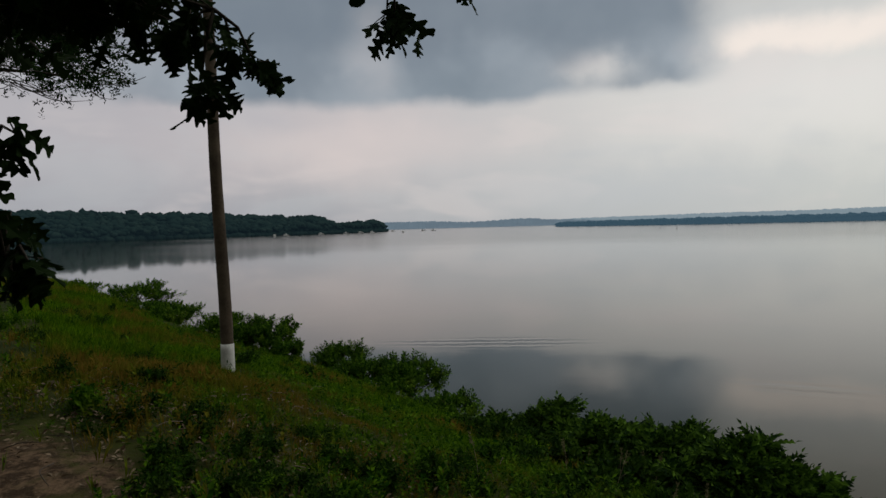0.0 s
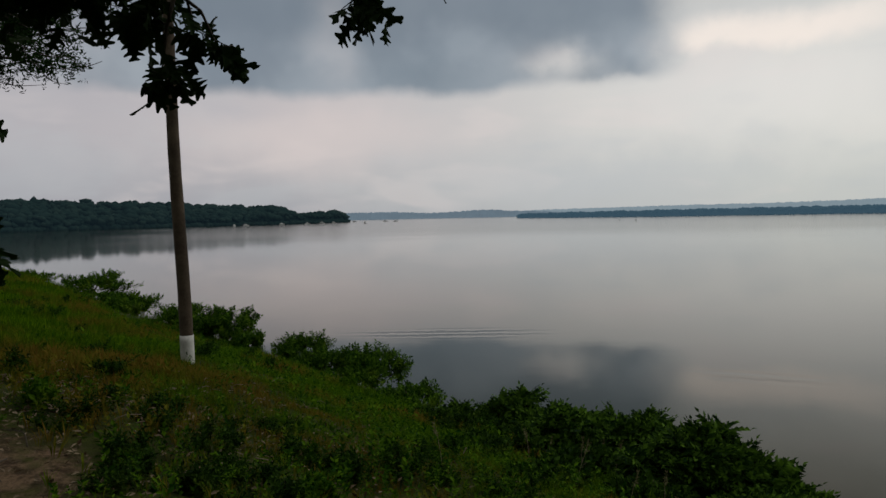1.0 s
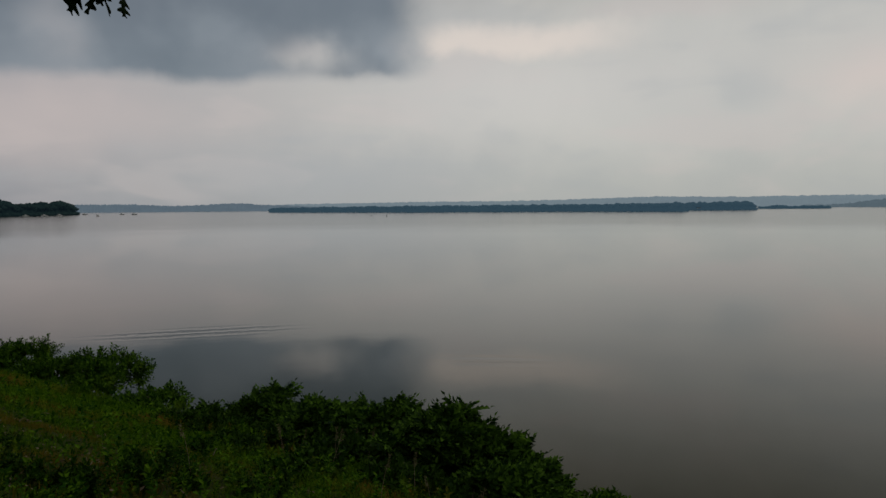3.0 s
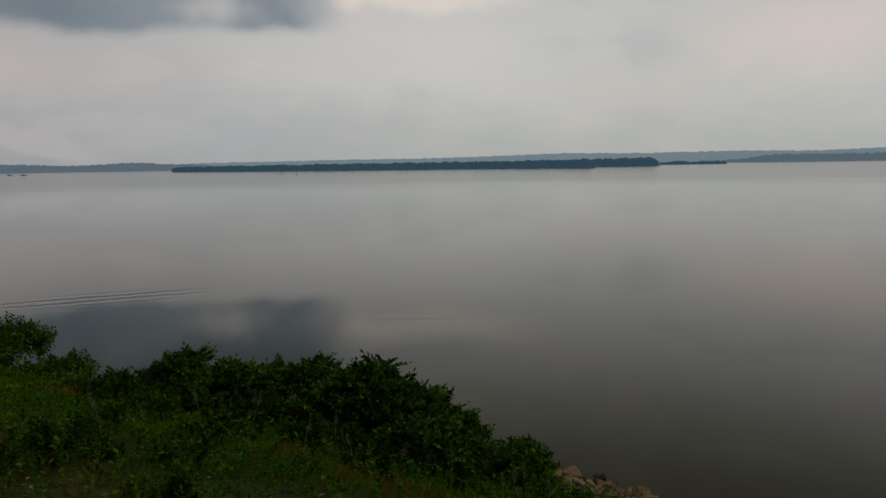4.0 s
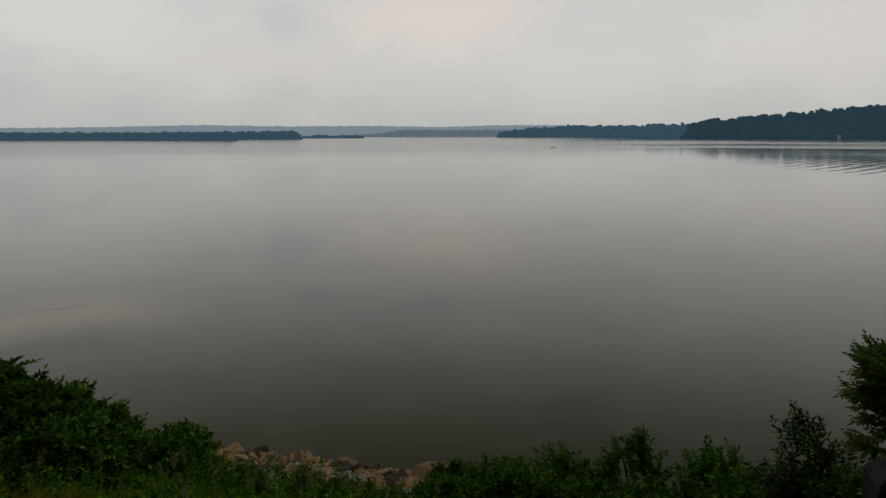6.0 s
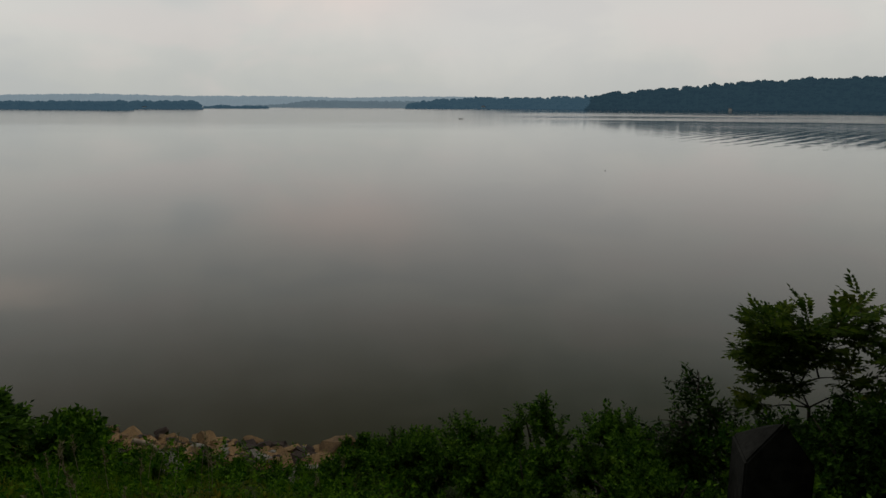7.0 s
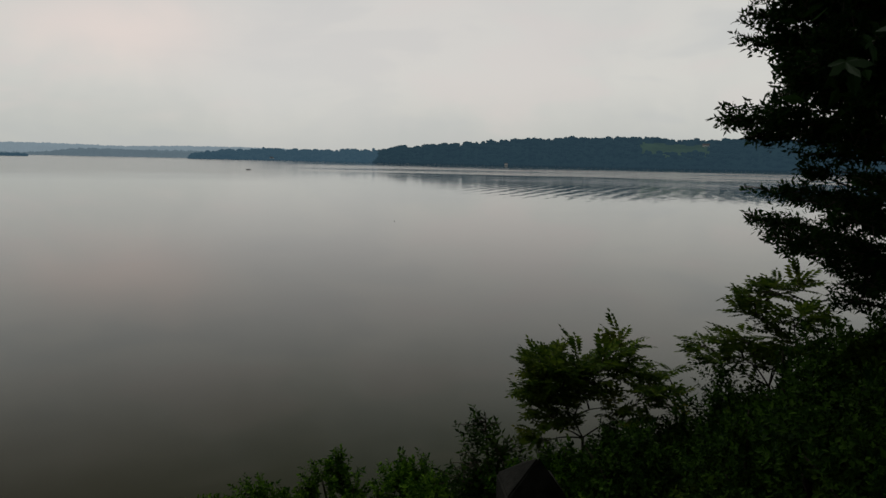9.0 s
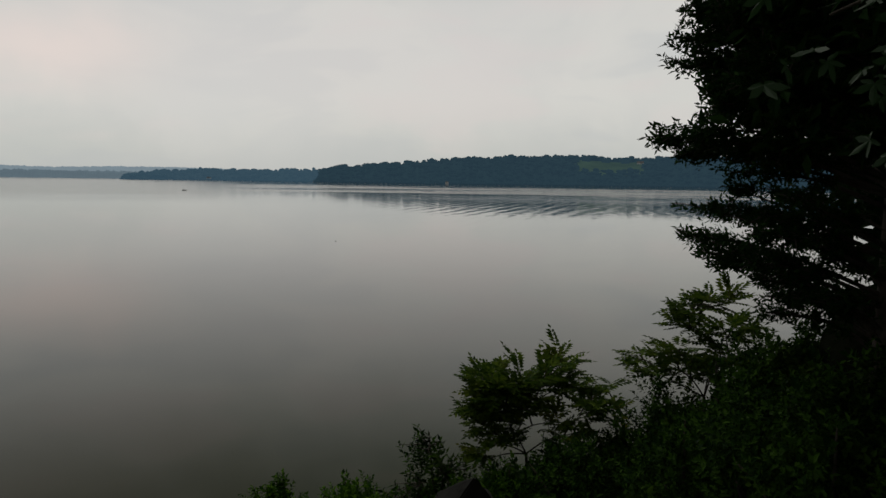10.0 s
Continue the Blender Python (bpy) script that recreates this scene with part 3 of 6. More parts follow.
def land(name, az, dist, top, depth, tree, count, leaf, label, soil=FLOOR, clear=None, per_tree=1, single=1.0, fine=False, uneven=1.0):
    """A wooded shore: az in degrees from ahead, distance of its water's edge, skyline in degrees above the horizon."""
    rng = np.random.default_rng(len(name) * 31 + int(abs(az[0])))
    n, rows = max(12, int((az[-1] - az[0]) * 4)), 7
    ga = np.linspace(az[0], az[-1], n)
    d0, el = np.interp(ga, az, dist), np.interp(ga, az, top)
    ridge = np.maximum(0.6, (d0 + depth * 0.8) * np.tan(np.radians(el)) + 5.5 - tree)
    f = np.linspace(0, 1, rows)
    rise = np.interp(f, [0, 0.04, 0.8, 1.0], [-0.3, 0.05, 1.0, 0.7])
    gx, gy = spot_at(ga[None], d0[None] + depth * f[:, None])
    v = np.stack([gx, gy, ridge[None] * rise[:, None]], -1).reshape(-1, 3)
    i = (np.arange(rows - 1)[:, None] * n + np.arange(n - 1)[None]).ravel()
    tri = np.concatenate([np.stack([i, i + 1, i + n + 1], -1), np.stack([i, i + n + 1, i + n], -1)])
    part(name + "_land", Buf().add(v, tri), soil, smooth=True)
    tagged(bpy.data.objects[name + "_land"], "low land at the far edge of the lake", "land", kind="structure")
    a, g = rng.uniform(az[0], az[-1], count), rng.uniform(0, 1, count) ** 1.2 * 0.9
    stand = (g > 0.66) | (g < 0.03) | (rng.uniform(0, 1, count) < single)
    a, g = a[stand], g[stand]
    if clear:
        ja, jg = rng.normal(0, 0.14, len(a)), rng.normal(0, 0.02, len(a))
        keep = ~((a + ja > clear[0]) & (a + ja < clear[1]) & (g + jg > clear[2]) & (g + jg < clear[3]))
        a, g = a[keep], g[keep]
    x, y = spot_at(a, np.interp(a, az, dist) + 2 + depth * g)
    base = np.interp(a, ga, ridge) * np.interp(g, f, rise)
    waver = lambda s: 1 + uneven * (0.22 * np.sin(7.3 * s + 2.2 * np.sin(3.1 * s)) * np.sin(2.3 * s + 0.7) + 0.10 * np.sin(17.0 * s + 3 * np.sin(5.0 * s)))
    tall = tree * waver(a) * rng.uniform(0.88, 1.10, len(a)) * np.interp(a, [az[0], az[0] + 0.4, az[-1] - 0.4, az[-1]], [0.6, 1, 1, 0.6])
    buf = Buf()
    for k in range(per_tree):
        off = rng.normal(0, 0.10 if k == 0 else 0.26, (len(a), 2)) * tall[:, None]
        h = tall * (rng.uniform(0.30, 0.48, len(a)) if k == 0 else rng.uniform(0.20, 0.38, len(a)))
        mid = tall - h / 2 if k == 0 else tall * rng.uniform(0.62, 0.9, len(a))
        wide = tall * (rng.uniform(0.45, 0.9, len(a)) if k == 0 else rng.uniform(0.28, 0.6, len(a)))
        crowns(buf, np.stack([x + off[:, 0], y + off[:, 1], base + mid], -1), wide, h * 1.15, rng, BLOB if fine and k == 0 else LOW_BLOB)
    # closed canopy under the tree tops
    rr, nn = 24, n * 5
    sa, sf = np.linspace(az[0], az[-1], nn), np.concatenate([[0.002, 0.03], np.linspace(0.05, 0.95, rr - 2)])
    cx, cy = spot_at(sa[None], np.interp(sa, az, dist)[None] + depth * sf[:, None])
    lift = np.concatenate([[0.02, 0.5], np.full(rr - 2, 0.74)])[:, None] * tree * waver(sa)[None]
    rough = rng.normal(0, 1, (rr, nn + 8))
    rough = sum(rough[:, i:i + nn] for i in range(5)) / 2.2 + 0.5 * rough[:, :nn]
    lift = lift * (1 + 0.06 * rough)
    lift = lift * np.interp(sa, [az[0], az[0] + 0.3, az[-1] - 0.3, az[-1]], [0.3, 1, 1, 0.3])[None]
    cz = np.interp(sa, ga, ridge)[None] * np.interp(sf, f, rise)[:, None] + lift
    if clear:
        wave, tide = 0.4 * np.sin(sf[:, None] * 25), 0.05 * np.sin(sa[None] * 4.3)
        gone = (sa[None] + wave > clear[0]) & (sa[None] + wave < clear[1]) & (sf[:, None] + tide > clear[2] - 0.05) & (sf[:, None] + tide < clear[3])
        cz = np.where(gone, cz - lift - 2.0, cz)
    i = (np.arange(rr - 1)[:, None] * nn + np.arange(nn - 1)[None]).ravel()
    buf.add(np.stack([cx, cy, cz], -1), np.concatenate([np.stack([i, i + 1, i + nn + 1], -1), np.stack([i, i + nn + 1, i + nn], -1)]))
    # undergrowth down to the water
    m = count // 4
    a = rng.uniform(az[0], az[-1], m)
    x, y = spot_at(a, np.interp(a, az, dist) + rng.uniform(0, 10, m))
    crowns(buf, np.stack([x, y, np.full(m, tree * 0.12)], -1), tree * rng.uniform(0.5, 0.9, m), tree * rng.uniform(0.35, 0.6, m), rng, LOW_BLOB)
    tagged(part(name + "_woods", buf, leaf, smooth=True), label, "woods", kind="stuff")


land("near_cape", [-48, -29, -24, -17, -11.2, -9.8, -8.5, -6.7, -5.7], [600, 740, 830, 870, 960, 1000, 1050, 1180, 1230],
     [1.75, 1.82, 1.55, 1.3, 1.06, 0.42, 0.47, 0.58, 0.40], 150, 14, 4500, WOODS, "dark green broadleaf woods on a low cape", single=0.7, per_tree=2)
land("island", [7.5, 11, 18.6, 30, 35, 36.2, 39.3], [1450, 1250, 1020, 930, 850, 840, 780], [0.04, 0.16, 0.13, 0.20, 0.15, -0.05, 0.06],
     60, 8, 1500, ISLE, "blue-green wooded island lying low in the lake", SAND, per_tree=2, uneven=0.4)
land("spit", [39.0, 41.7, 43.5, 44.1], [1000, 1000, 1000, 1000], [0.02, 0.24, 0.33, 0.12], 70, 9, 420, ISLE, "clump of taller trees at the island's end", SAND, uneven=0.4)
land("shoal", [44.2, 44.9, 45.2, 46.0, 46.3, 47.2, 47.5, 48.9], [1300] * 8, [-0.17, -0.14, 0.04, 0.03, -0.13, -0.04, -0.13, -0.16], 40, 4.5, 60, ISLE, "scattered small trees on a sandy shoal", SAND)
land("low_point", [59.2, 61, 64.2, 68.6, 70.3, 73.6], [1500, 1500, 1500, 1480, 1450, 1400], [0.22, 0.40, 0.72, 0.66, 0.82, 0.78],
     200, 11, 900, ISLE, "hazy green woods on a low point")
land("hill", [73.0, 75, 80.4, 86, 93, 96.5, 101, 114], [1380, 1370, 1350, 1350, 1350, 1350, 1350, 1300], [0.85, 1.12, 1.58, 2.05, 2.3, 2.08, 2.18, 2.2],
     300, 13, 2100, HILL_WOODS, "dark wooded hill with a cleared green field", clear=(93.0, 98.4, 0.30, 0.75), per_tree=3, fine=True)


def hill_field():
    """The cleared slope on the wooded hill."""
    ga, gd = np.meshgrid(np.linspace(93.0, 98.3, 14), np.linspace(1350 + 0.28 * 300, 1350 + 0.75 * 300, 10))
    el = np.interp(ga, [93, 96.5, 101], [2.3, 2.08, 2.18])
    top = (1350 + 240) * np.tan(np.radians(el)) + 5.5 - 13
    x, y = spot_at(ga, gd)
    z = top * np.interp((gd - 1350) / 300, [0, 0.04, 0.8, 1.0], [-0.3, 0.05, 1.0, 0.7]) + 1.2
    i = (np.arange(9)[:, None] * 14 + np.arange(13)[None]).ravel()
    f = np.concatenate([np.stack([i, i + 1, i + 15], -1), np.stack([i, i + 15, i + 14], -1)])
    ob = part("hill_meadow", Buf().add(np.stack([x, y, z], -1), f), MEADOW, smooth=True)
    tagged(ob, "pale green cleared field on the wooded hill", "field", kind="structure")


hill_field()


def ridge_strip(name, az, dist, top, mat, rough):
    rng = np.random.default_rng(len(name))
    ga = np.arange(az[0], az[-1], 0.06)
    h = dist * np.tan(np.radians(np.interp(ga, az, top))) + 5.5
    lump = np.convolve(rng.normal(0, 1, len(ga) + 8), np.ones(5) / 5, "same")[4:-4] + 0.5 * rng.normal(0, 1, len(ga))
    h = h + rough * lump
    n, rows = len(ga), 4
    gx, gy = spot_at(ga[None], dist + np.array([0, 40, 160, 420])[:, None])
    z = np.stack([np.full(n, -0.5), h * 0.55 + rng.normal(0, rough, n), h, h * 0.6])
    i = (np.arange(rows - 1)[:, None] * n + np.arange(n - 1)[None]).ravel()
    tri = np.concatenate([np.stack([i, i + 1, i + n + 1], -1), np.stack([i, i + n + 1, i + n], -1)])
    ob = part(name, Buf().add(np.stack([gx, gy, z], -1).reshape(-1, 3), tri), mat, smooth=True)
    return tagged(ob, "blue-grey wooded hills in the haze beyond the lake", "distant hills", kind="structure")


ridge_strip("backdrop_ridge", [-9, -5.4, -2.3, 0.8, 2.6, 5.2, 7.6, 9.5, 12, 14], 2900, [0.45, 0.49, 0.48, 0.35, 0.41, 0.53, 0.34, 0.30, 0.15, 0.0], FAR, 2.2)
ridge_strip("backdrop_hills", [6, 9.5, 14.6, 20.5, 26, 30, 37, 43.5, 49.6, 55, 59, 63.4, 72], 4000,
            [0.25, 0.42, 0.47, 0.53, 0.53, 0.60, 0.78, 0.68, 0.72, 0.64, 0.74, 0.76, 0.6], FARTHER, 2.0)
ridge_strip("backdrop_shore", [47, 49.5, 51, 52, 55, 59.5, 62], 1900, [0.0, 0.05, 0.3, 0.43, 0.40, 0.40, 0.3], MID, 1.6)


# ---- small things on the far water and shores ----
def motor_boat():
    boat = new("motor_boat")
    b = Buf()
    n = 9
    ring = []
    for i in range(n):
        s = i / (n - 1)
        w = 1.25 * (1 - max(0, (s - 0.45) / 0.55) ** 2.2)
        ring += [(-w, -3.4 + 6.8 * s, 1.0 + 0.35 * s), (-w * 0.55, -3.4 + 6.6 * s, -0.25), (w * 0.55, -3.4 + 6.6 * s, -0.25), (w, -3.4 + 6.8 * s, 1.0 + 0.35 * s)]
    f = []
    for i in range(n - 1):
        for j in range(4):
            p, q = 4 * i + j, 4 * i + (j + 1) % 4
            f += [(p, q, q + 4), (p, q + 4, p + 4)]
    f += [(0, 2, 1), (0, 3, 2)]
    part("hull", b.add(ring, f), GEL, boat)
    cabin = box_part("cabin", (1.7, 2.2, 1.0), (0, 0.3, 1.7), GEL, boat, bevel=0.15)
    box_part("windscreen", (1.5, 0.08, 0.5), (0, 1.45, 1.85), DARK_HULL, cabin, "dark tinted windscreen", bevel=0.02)
    box_part("outboard_motor", (0.4, 0.5, 0.9), (0, -3.6, 0.9), DARK_HULL, boat, "dark outboard motor", bevel=0.08)
    return tagged(boat, "small white motor boat afloat off the cape", "boat", "boats off the cape")


first = motor_boat()
BOATS = [(-14.25, 800, 20), (-13.4, 850, 80), (-10.75, 900, 75), (-8.8, 960, 100), (-7.7, 1000, 85), (-6.8, 1010, 60), (-5.2, 1200, 95),
         (-4.4, 830, 15), (-2.8, 1150, 85), (-2.0, 1080, 100)]
for i, (az, d, turn) in enumerate(BOATS):
    x, y = spot_at(az, d)
    m = pose(x, y, 0, 0, 0, turn)
    if i:
        copy_thing(first, m)
    else:
        first.matrix_basis = m


def skiff():
    """The flat dark boat in the middle of the lake."""
    boat = new("skiff")
    b = Buf()
    for i in range(8):
        s = i / 7
        w, h = 0.65 * (1 - 0.75 * max(0, (s - 0.5) * 2) ** 2), 0.42 + 0.18 * s * s
        b.v.append(np.array([(-w, -1.7 + 3.4 * s, h), (-w * 0.8, -1.7 + 3.4 * s, -0.1), (w * 0.8, -1.7 + 3.4 * s, -0.1), (w, -1.7 + 3.4 * s, h)]))
    f = [(4 * i + j, 4 * i + (j + 1) % 4, 4 * i + 4 + (j + 1) % 4) for i in range(7) for j in range(4)]
    f += [(4 * i + j, 4 * i + 4 + (j + 1) % 4, 4 * i + 4 + j) for i in range(7) for j in range(4)]
    b.f.append(np.array(f + [(0, 2, 1), (0, 3, 2)]))
    part("hull", b, DARK_HULL, boat)
    box_part("seat", (1.1, 0.3, 0.08), (0, -0.5, 0.5), BARK, boat, "bare wooden seat board", bevel=0.02)
    box_part("engine", (0.3, 0.35, 0.7), (0, -1.8, 0.55), DARK_HULL, boat, bevel=0.06)
    boat.matrix_basis = pose(293.1, 147.2, 0, 0, 0, 30) @ Matrix.Scale(0.55, 4)
    return tagged(boat, "dark flat skiff lying still on the lake", "boat")


skiff()


def buoy():
    b = Buf()
    b.tube([(0, 0, -0.2), (0, 0, 0.0), (0, 0, 0.35), (0, 0, 0.6), (0, 0, 1.0), (0, 0, 1.3)], [0.35, 0.45, 0.45, 0.2, 0.12, 0.04], 10)
    ob = part("buoy", b, DARK_HULL, smooth=True)
    return tagged(ob, "dark channel buoy floating on the lake", "buoy", "channel buoys")


mark = buoy()
for i, (az, d, s) in enumerate([(15.3, 560, 1.0), (16.5, 530, 1.0), (9.2, 760, 1.0), (74.6, 66, 0.07)]):
    x, y = spot_at(az, d)
    ob = mark if i == 0 else copy_thing(mark, pose(x, y, 0))
    ob.matrix_basis = pose(x, y, 0) @ Matrix.Scale(s, 4)


def house():
    top = new("house")
    wall = box_part("wall", (10, 7, 5), (0, 0, 2.5), CLAPBOARD, top)
    r = Buf().add([(-5.4, -3.9, 4.9), (5.4, -3.9, 4.9), (5.4, 3.9, 4.9), (-5.4, 3.9, 4.9), (-5.4, 0, 7.6), (5.4, 0, 7.6)],
                  [(0, 1, 5), (0, 5, 4), (2, 3, 4), (2, 4, 5), (0, 4, 3), (1, 2, 5), (0, 3, 2), (0, 2, 1)])
    part("roof", r, SHINGLE, top, "grey shingled gable roof")
    for x in (-3, 0, 3):
        box_part("window", (1.0, 0.12, 1.4), (x, -3.5, 2.6), DARK_HULL, wall, "dark window")
    return tagged(top, "white farmhouse with a grey gable roof", "house", "houses across the lake")


home = house()
for i, (az, d, z, s) in enumerate([(97.9, 1560, 41, 1.3), (83.2, 1342, 0.3, 0.55), (65.2, 1500, 1.0, 0.8), (40.2, 1003, 0.6, 0.5)]):
    x, y = spot_at(az, d)
    m = pose(x, y, z, 0, 0, -az)
    ob = home if i == 0 else copy_thing(home, m)
    ob.matrix_basis = m @ Matrix.Scale(s, 4)


# ---- near plants ----
def limb(buf, pts, r0, r1, n=8):
    """A limb bending smoothly through the given points."""
    pts = np.asarray(pts, float)
    t = np.linspace(0, len(pts) - 1, 5 * (len(pts) - 1) + 1)
    smooth = np.stack([np.interp(t, np.arange(len(pts)), pts[:, i]) for i in range(3)], -1)
    for _ in range(3):
        smooth[1:-1] = (smooth[:-2] + 2 * smooth[1:-1] + smooth[2:]) / 4
    return buf.tube(smooth, np.linspace(r0, r1, len(smooth)), n)


def bush(x, y, wide, tall, shapes, leaf, count, size, label, name="bush", group="", seed=0, billow=11.0, upright=0.0):
    """A shrub: bent stems from one root and shoots over an uneven dome."""
    rng = np.random.default_rng(int(1000 + 37 * x + 91 * y) + seed)
    z = float(ground_z(x, y))
    root = new(name)
    root.location = (x, y, z - 0.05)
    lobes = unit(rng.normal(0, 1, (5, 3)) * [1, 1, 0.5] + [0, 0, 0.35])
    half = np.array([wide / 2, wide / 2, tall * 0.66])
    # billows: round clumps of shoots, with dark hollows between them
    m = max(7, int(count / billow))
    d = unit(rng.normal(0, 1, (m, 3)) + [0, 0, 0.3])
    d[:, 2] = np.abs(d[:, 2]) * np.where(rng.uniform(0, 1, m) < 0.2, -0.25, 1)
    bulge = 0.70 + 0.30 * np.max((d @ lobes.T).clip(0) ** 5, axis=1)
    mids = d * (bulge * rng.uniform(0.55, 0.92, m))[:, None] * half
    pick = rng.integers(0, m, count)
    off = unit(rng.normal(0, 1, (count, 3)) + [0, 0, 0.45])
    swell = rng.uniform(0.13, 0.24, m)[pick] * rng.uniform(0.45, 1.0, count)
    pos = mids[pick] + off * swell[:, None] * np.array([wide, wide, min(wide, tall)]) * 0.8 + [0, 0, tall * 0.40]
    pos[:, 2] = np.maximum(pos[:, 2], 0.04)
    axis = off * [1, 1, 0.7] + d[pick] * [0.5, 0.5, 0.2] + [0, 0, 0.75] + rng.normal(0, 0.22, (count, 3))
    axis = axis * (1 - upright) + np.array([0, 0, 1.3]) * upright
    leaves = spread_shoots(Buf(), shapes, pos, axis, size * rng.uniform(0.7, 1.2, count), rng)
    part("foliage", leaves, leaf, root)
    for k in range(0 if name == "weed_clump" else 6):
        tip = pos[rng.integers(0, count)]
        mid = tip * [0.35, 0.35, 0.55] + rng.normal(0, 0.05, 3)
        stem = Buf().tube([(0, 0, 0), mid * 0.5, mid, tip * 0.8 + mid * 0.2, tip], np.array([1, 0.8, 0.6, 0.4, 0.2]) * 0.012 * (1 + tall), 5)
        part("stem", stem, BARK, root, "thin woody stem", smooth=True)
    return tagged(root, label, "bush", group)


SUMAC_LABEL = "dense dark green sumac bush on the bank above the water"
# the thicket in front of the rocks, then the shrubs further along the shore
for x, y, w, t, n in ((2.3, 16.6, 2.1, 1.22, 130), (1.25, 17.5, 1.6, 0.72, 60), (3.3, 14.4, 2.3, 1.22, 160), (2.9, 15.5, 1.9, 1.15, 110), (3.75, 13.6, 1.9, 1.25, 120), (4.75, 11.6, 1.8, 1.36, 140), (4.0, 12.9, 2.1, 1.46, 170), (4.25, 11.3, 2.2, 1.34, 190),
                      (5.15, 11.3, 1.7, 1.50, 170), (5.6, 11.0, 1.1, 1.12, 90), (5.4, 10.4, 1.0, 0.90, 80), (4.7, 9.8, 1.4, 0.80, 80)):
    bush(x, y, w, t * 0.92, SUMAC_SHOOTS, SUMAC, int(n * 1.15), 0.95, SUMAC_LABEL, "sumac_bush", "sumac thicket on the bank", billow=7.0, upright=0.6)
for x, y, w, t, n in ((6.75, 10.5, 1.2, 0.8, 90), (6.2, 9.6, 1.1, 0.8, 70), (-1.3, 23.9, 2.7, 1.55, 150), (-3.0, 26.6, 2.2, 1.15, 110), (-4.2, 28.0, 2.3, 1.5, 120),
                      (-6.4, 25.9, 2.0, 1.7, 120), (-5.4, 24.8, 1.5, 1.0, 70), (-8.9, 28.4, 2.6, 1.3, 110), (-11.1, 30.0, 2.6, 1.15, 100),
                      (-14.3, 33.6, 3.4, 1.6, 130), (-12.5, 31.8, 2.0, 1.0, 70), (-18.5, 36.5, 2.6, 0.9, 70), (0.2, 20.6, 1.8, 0.9, 80), (-7.6, 27.0, 1.8, 1.1, 80)):
    bush(x, y, w * 1.25, t, LEAFY_SHOOTS, SHORE_SHRUB, int(n * 4.2), 1.35, "leafy green shrub growing at the shore", "shrub", "shrubs along the shore", billow=16.0)
for x, y, w, t, n in ((3.4, 10.3, 1.4, 0.62, 90), (2.6, 11.2, 1.5, 0.60, 90), (1.8, 12.3, 1.5, 0.55, 90), (3.9, 9.4, 1.3, 0.52, 80), (2.9, 9.6, 1.3, 0.55, 80), (2.2, 10.4, 1.3, 0.50, 80),
                      (1.2, 11.3, 1.3, 0.46, 80), (3.3, 8.7, 1.2, 0.45, 70), (0.9, 13.8, 1.5, 0.50, 80), (1.7, 9.3, 1.1, 0.40, 70), (0.3, 15.2, 1.5, 0.5, 80), (1.4, 15.4, 1.4, 0.55, 80), (4.5, 8.6, 1.0, 0.42, 60)):
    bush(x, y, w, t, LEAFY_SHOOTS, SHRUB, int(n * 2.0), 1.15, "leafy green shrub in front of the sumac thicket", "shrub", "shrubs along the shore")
for x, y, w, t, n in ((6.6, 9.0, 1.0, 0.34, 60), (6.9, 8.3, 1.1, 0.32, 60), (7.2, 7.7, 0.9, 0.30, 50), (7.4, 7.0, 1.1, 0.34, 60), (7.8, 6.5, 1.0, 0.36, 60), (6.3, 8.4, 1.0, 0.36, 60)):
    bush(x, y, w, t, SHRUB_SHOOTS, SHORE_SHRUB, int(n * 2.6), 1.0, "low leafy shrub hiding the foot of the riprap", "shrub", "shrubs along the shore")
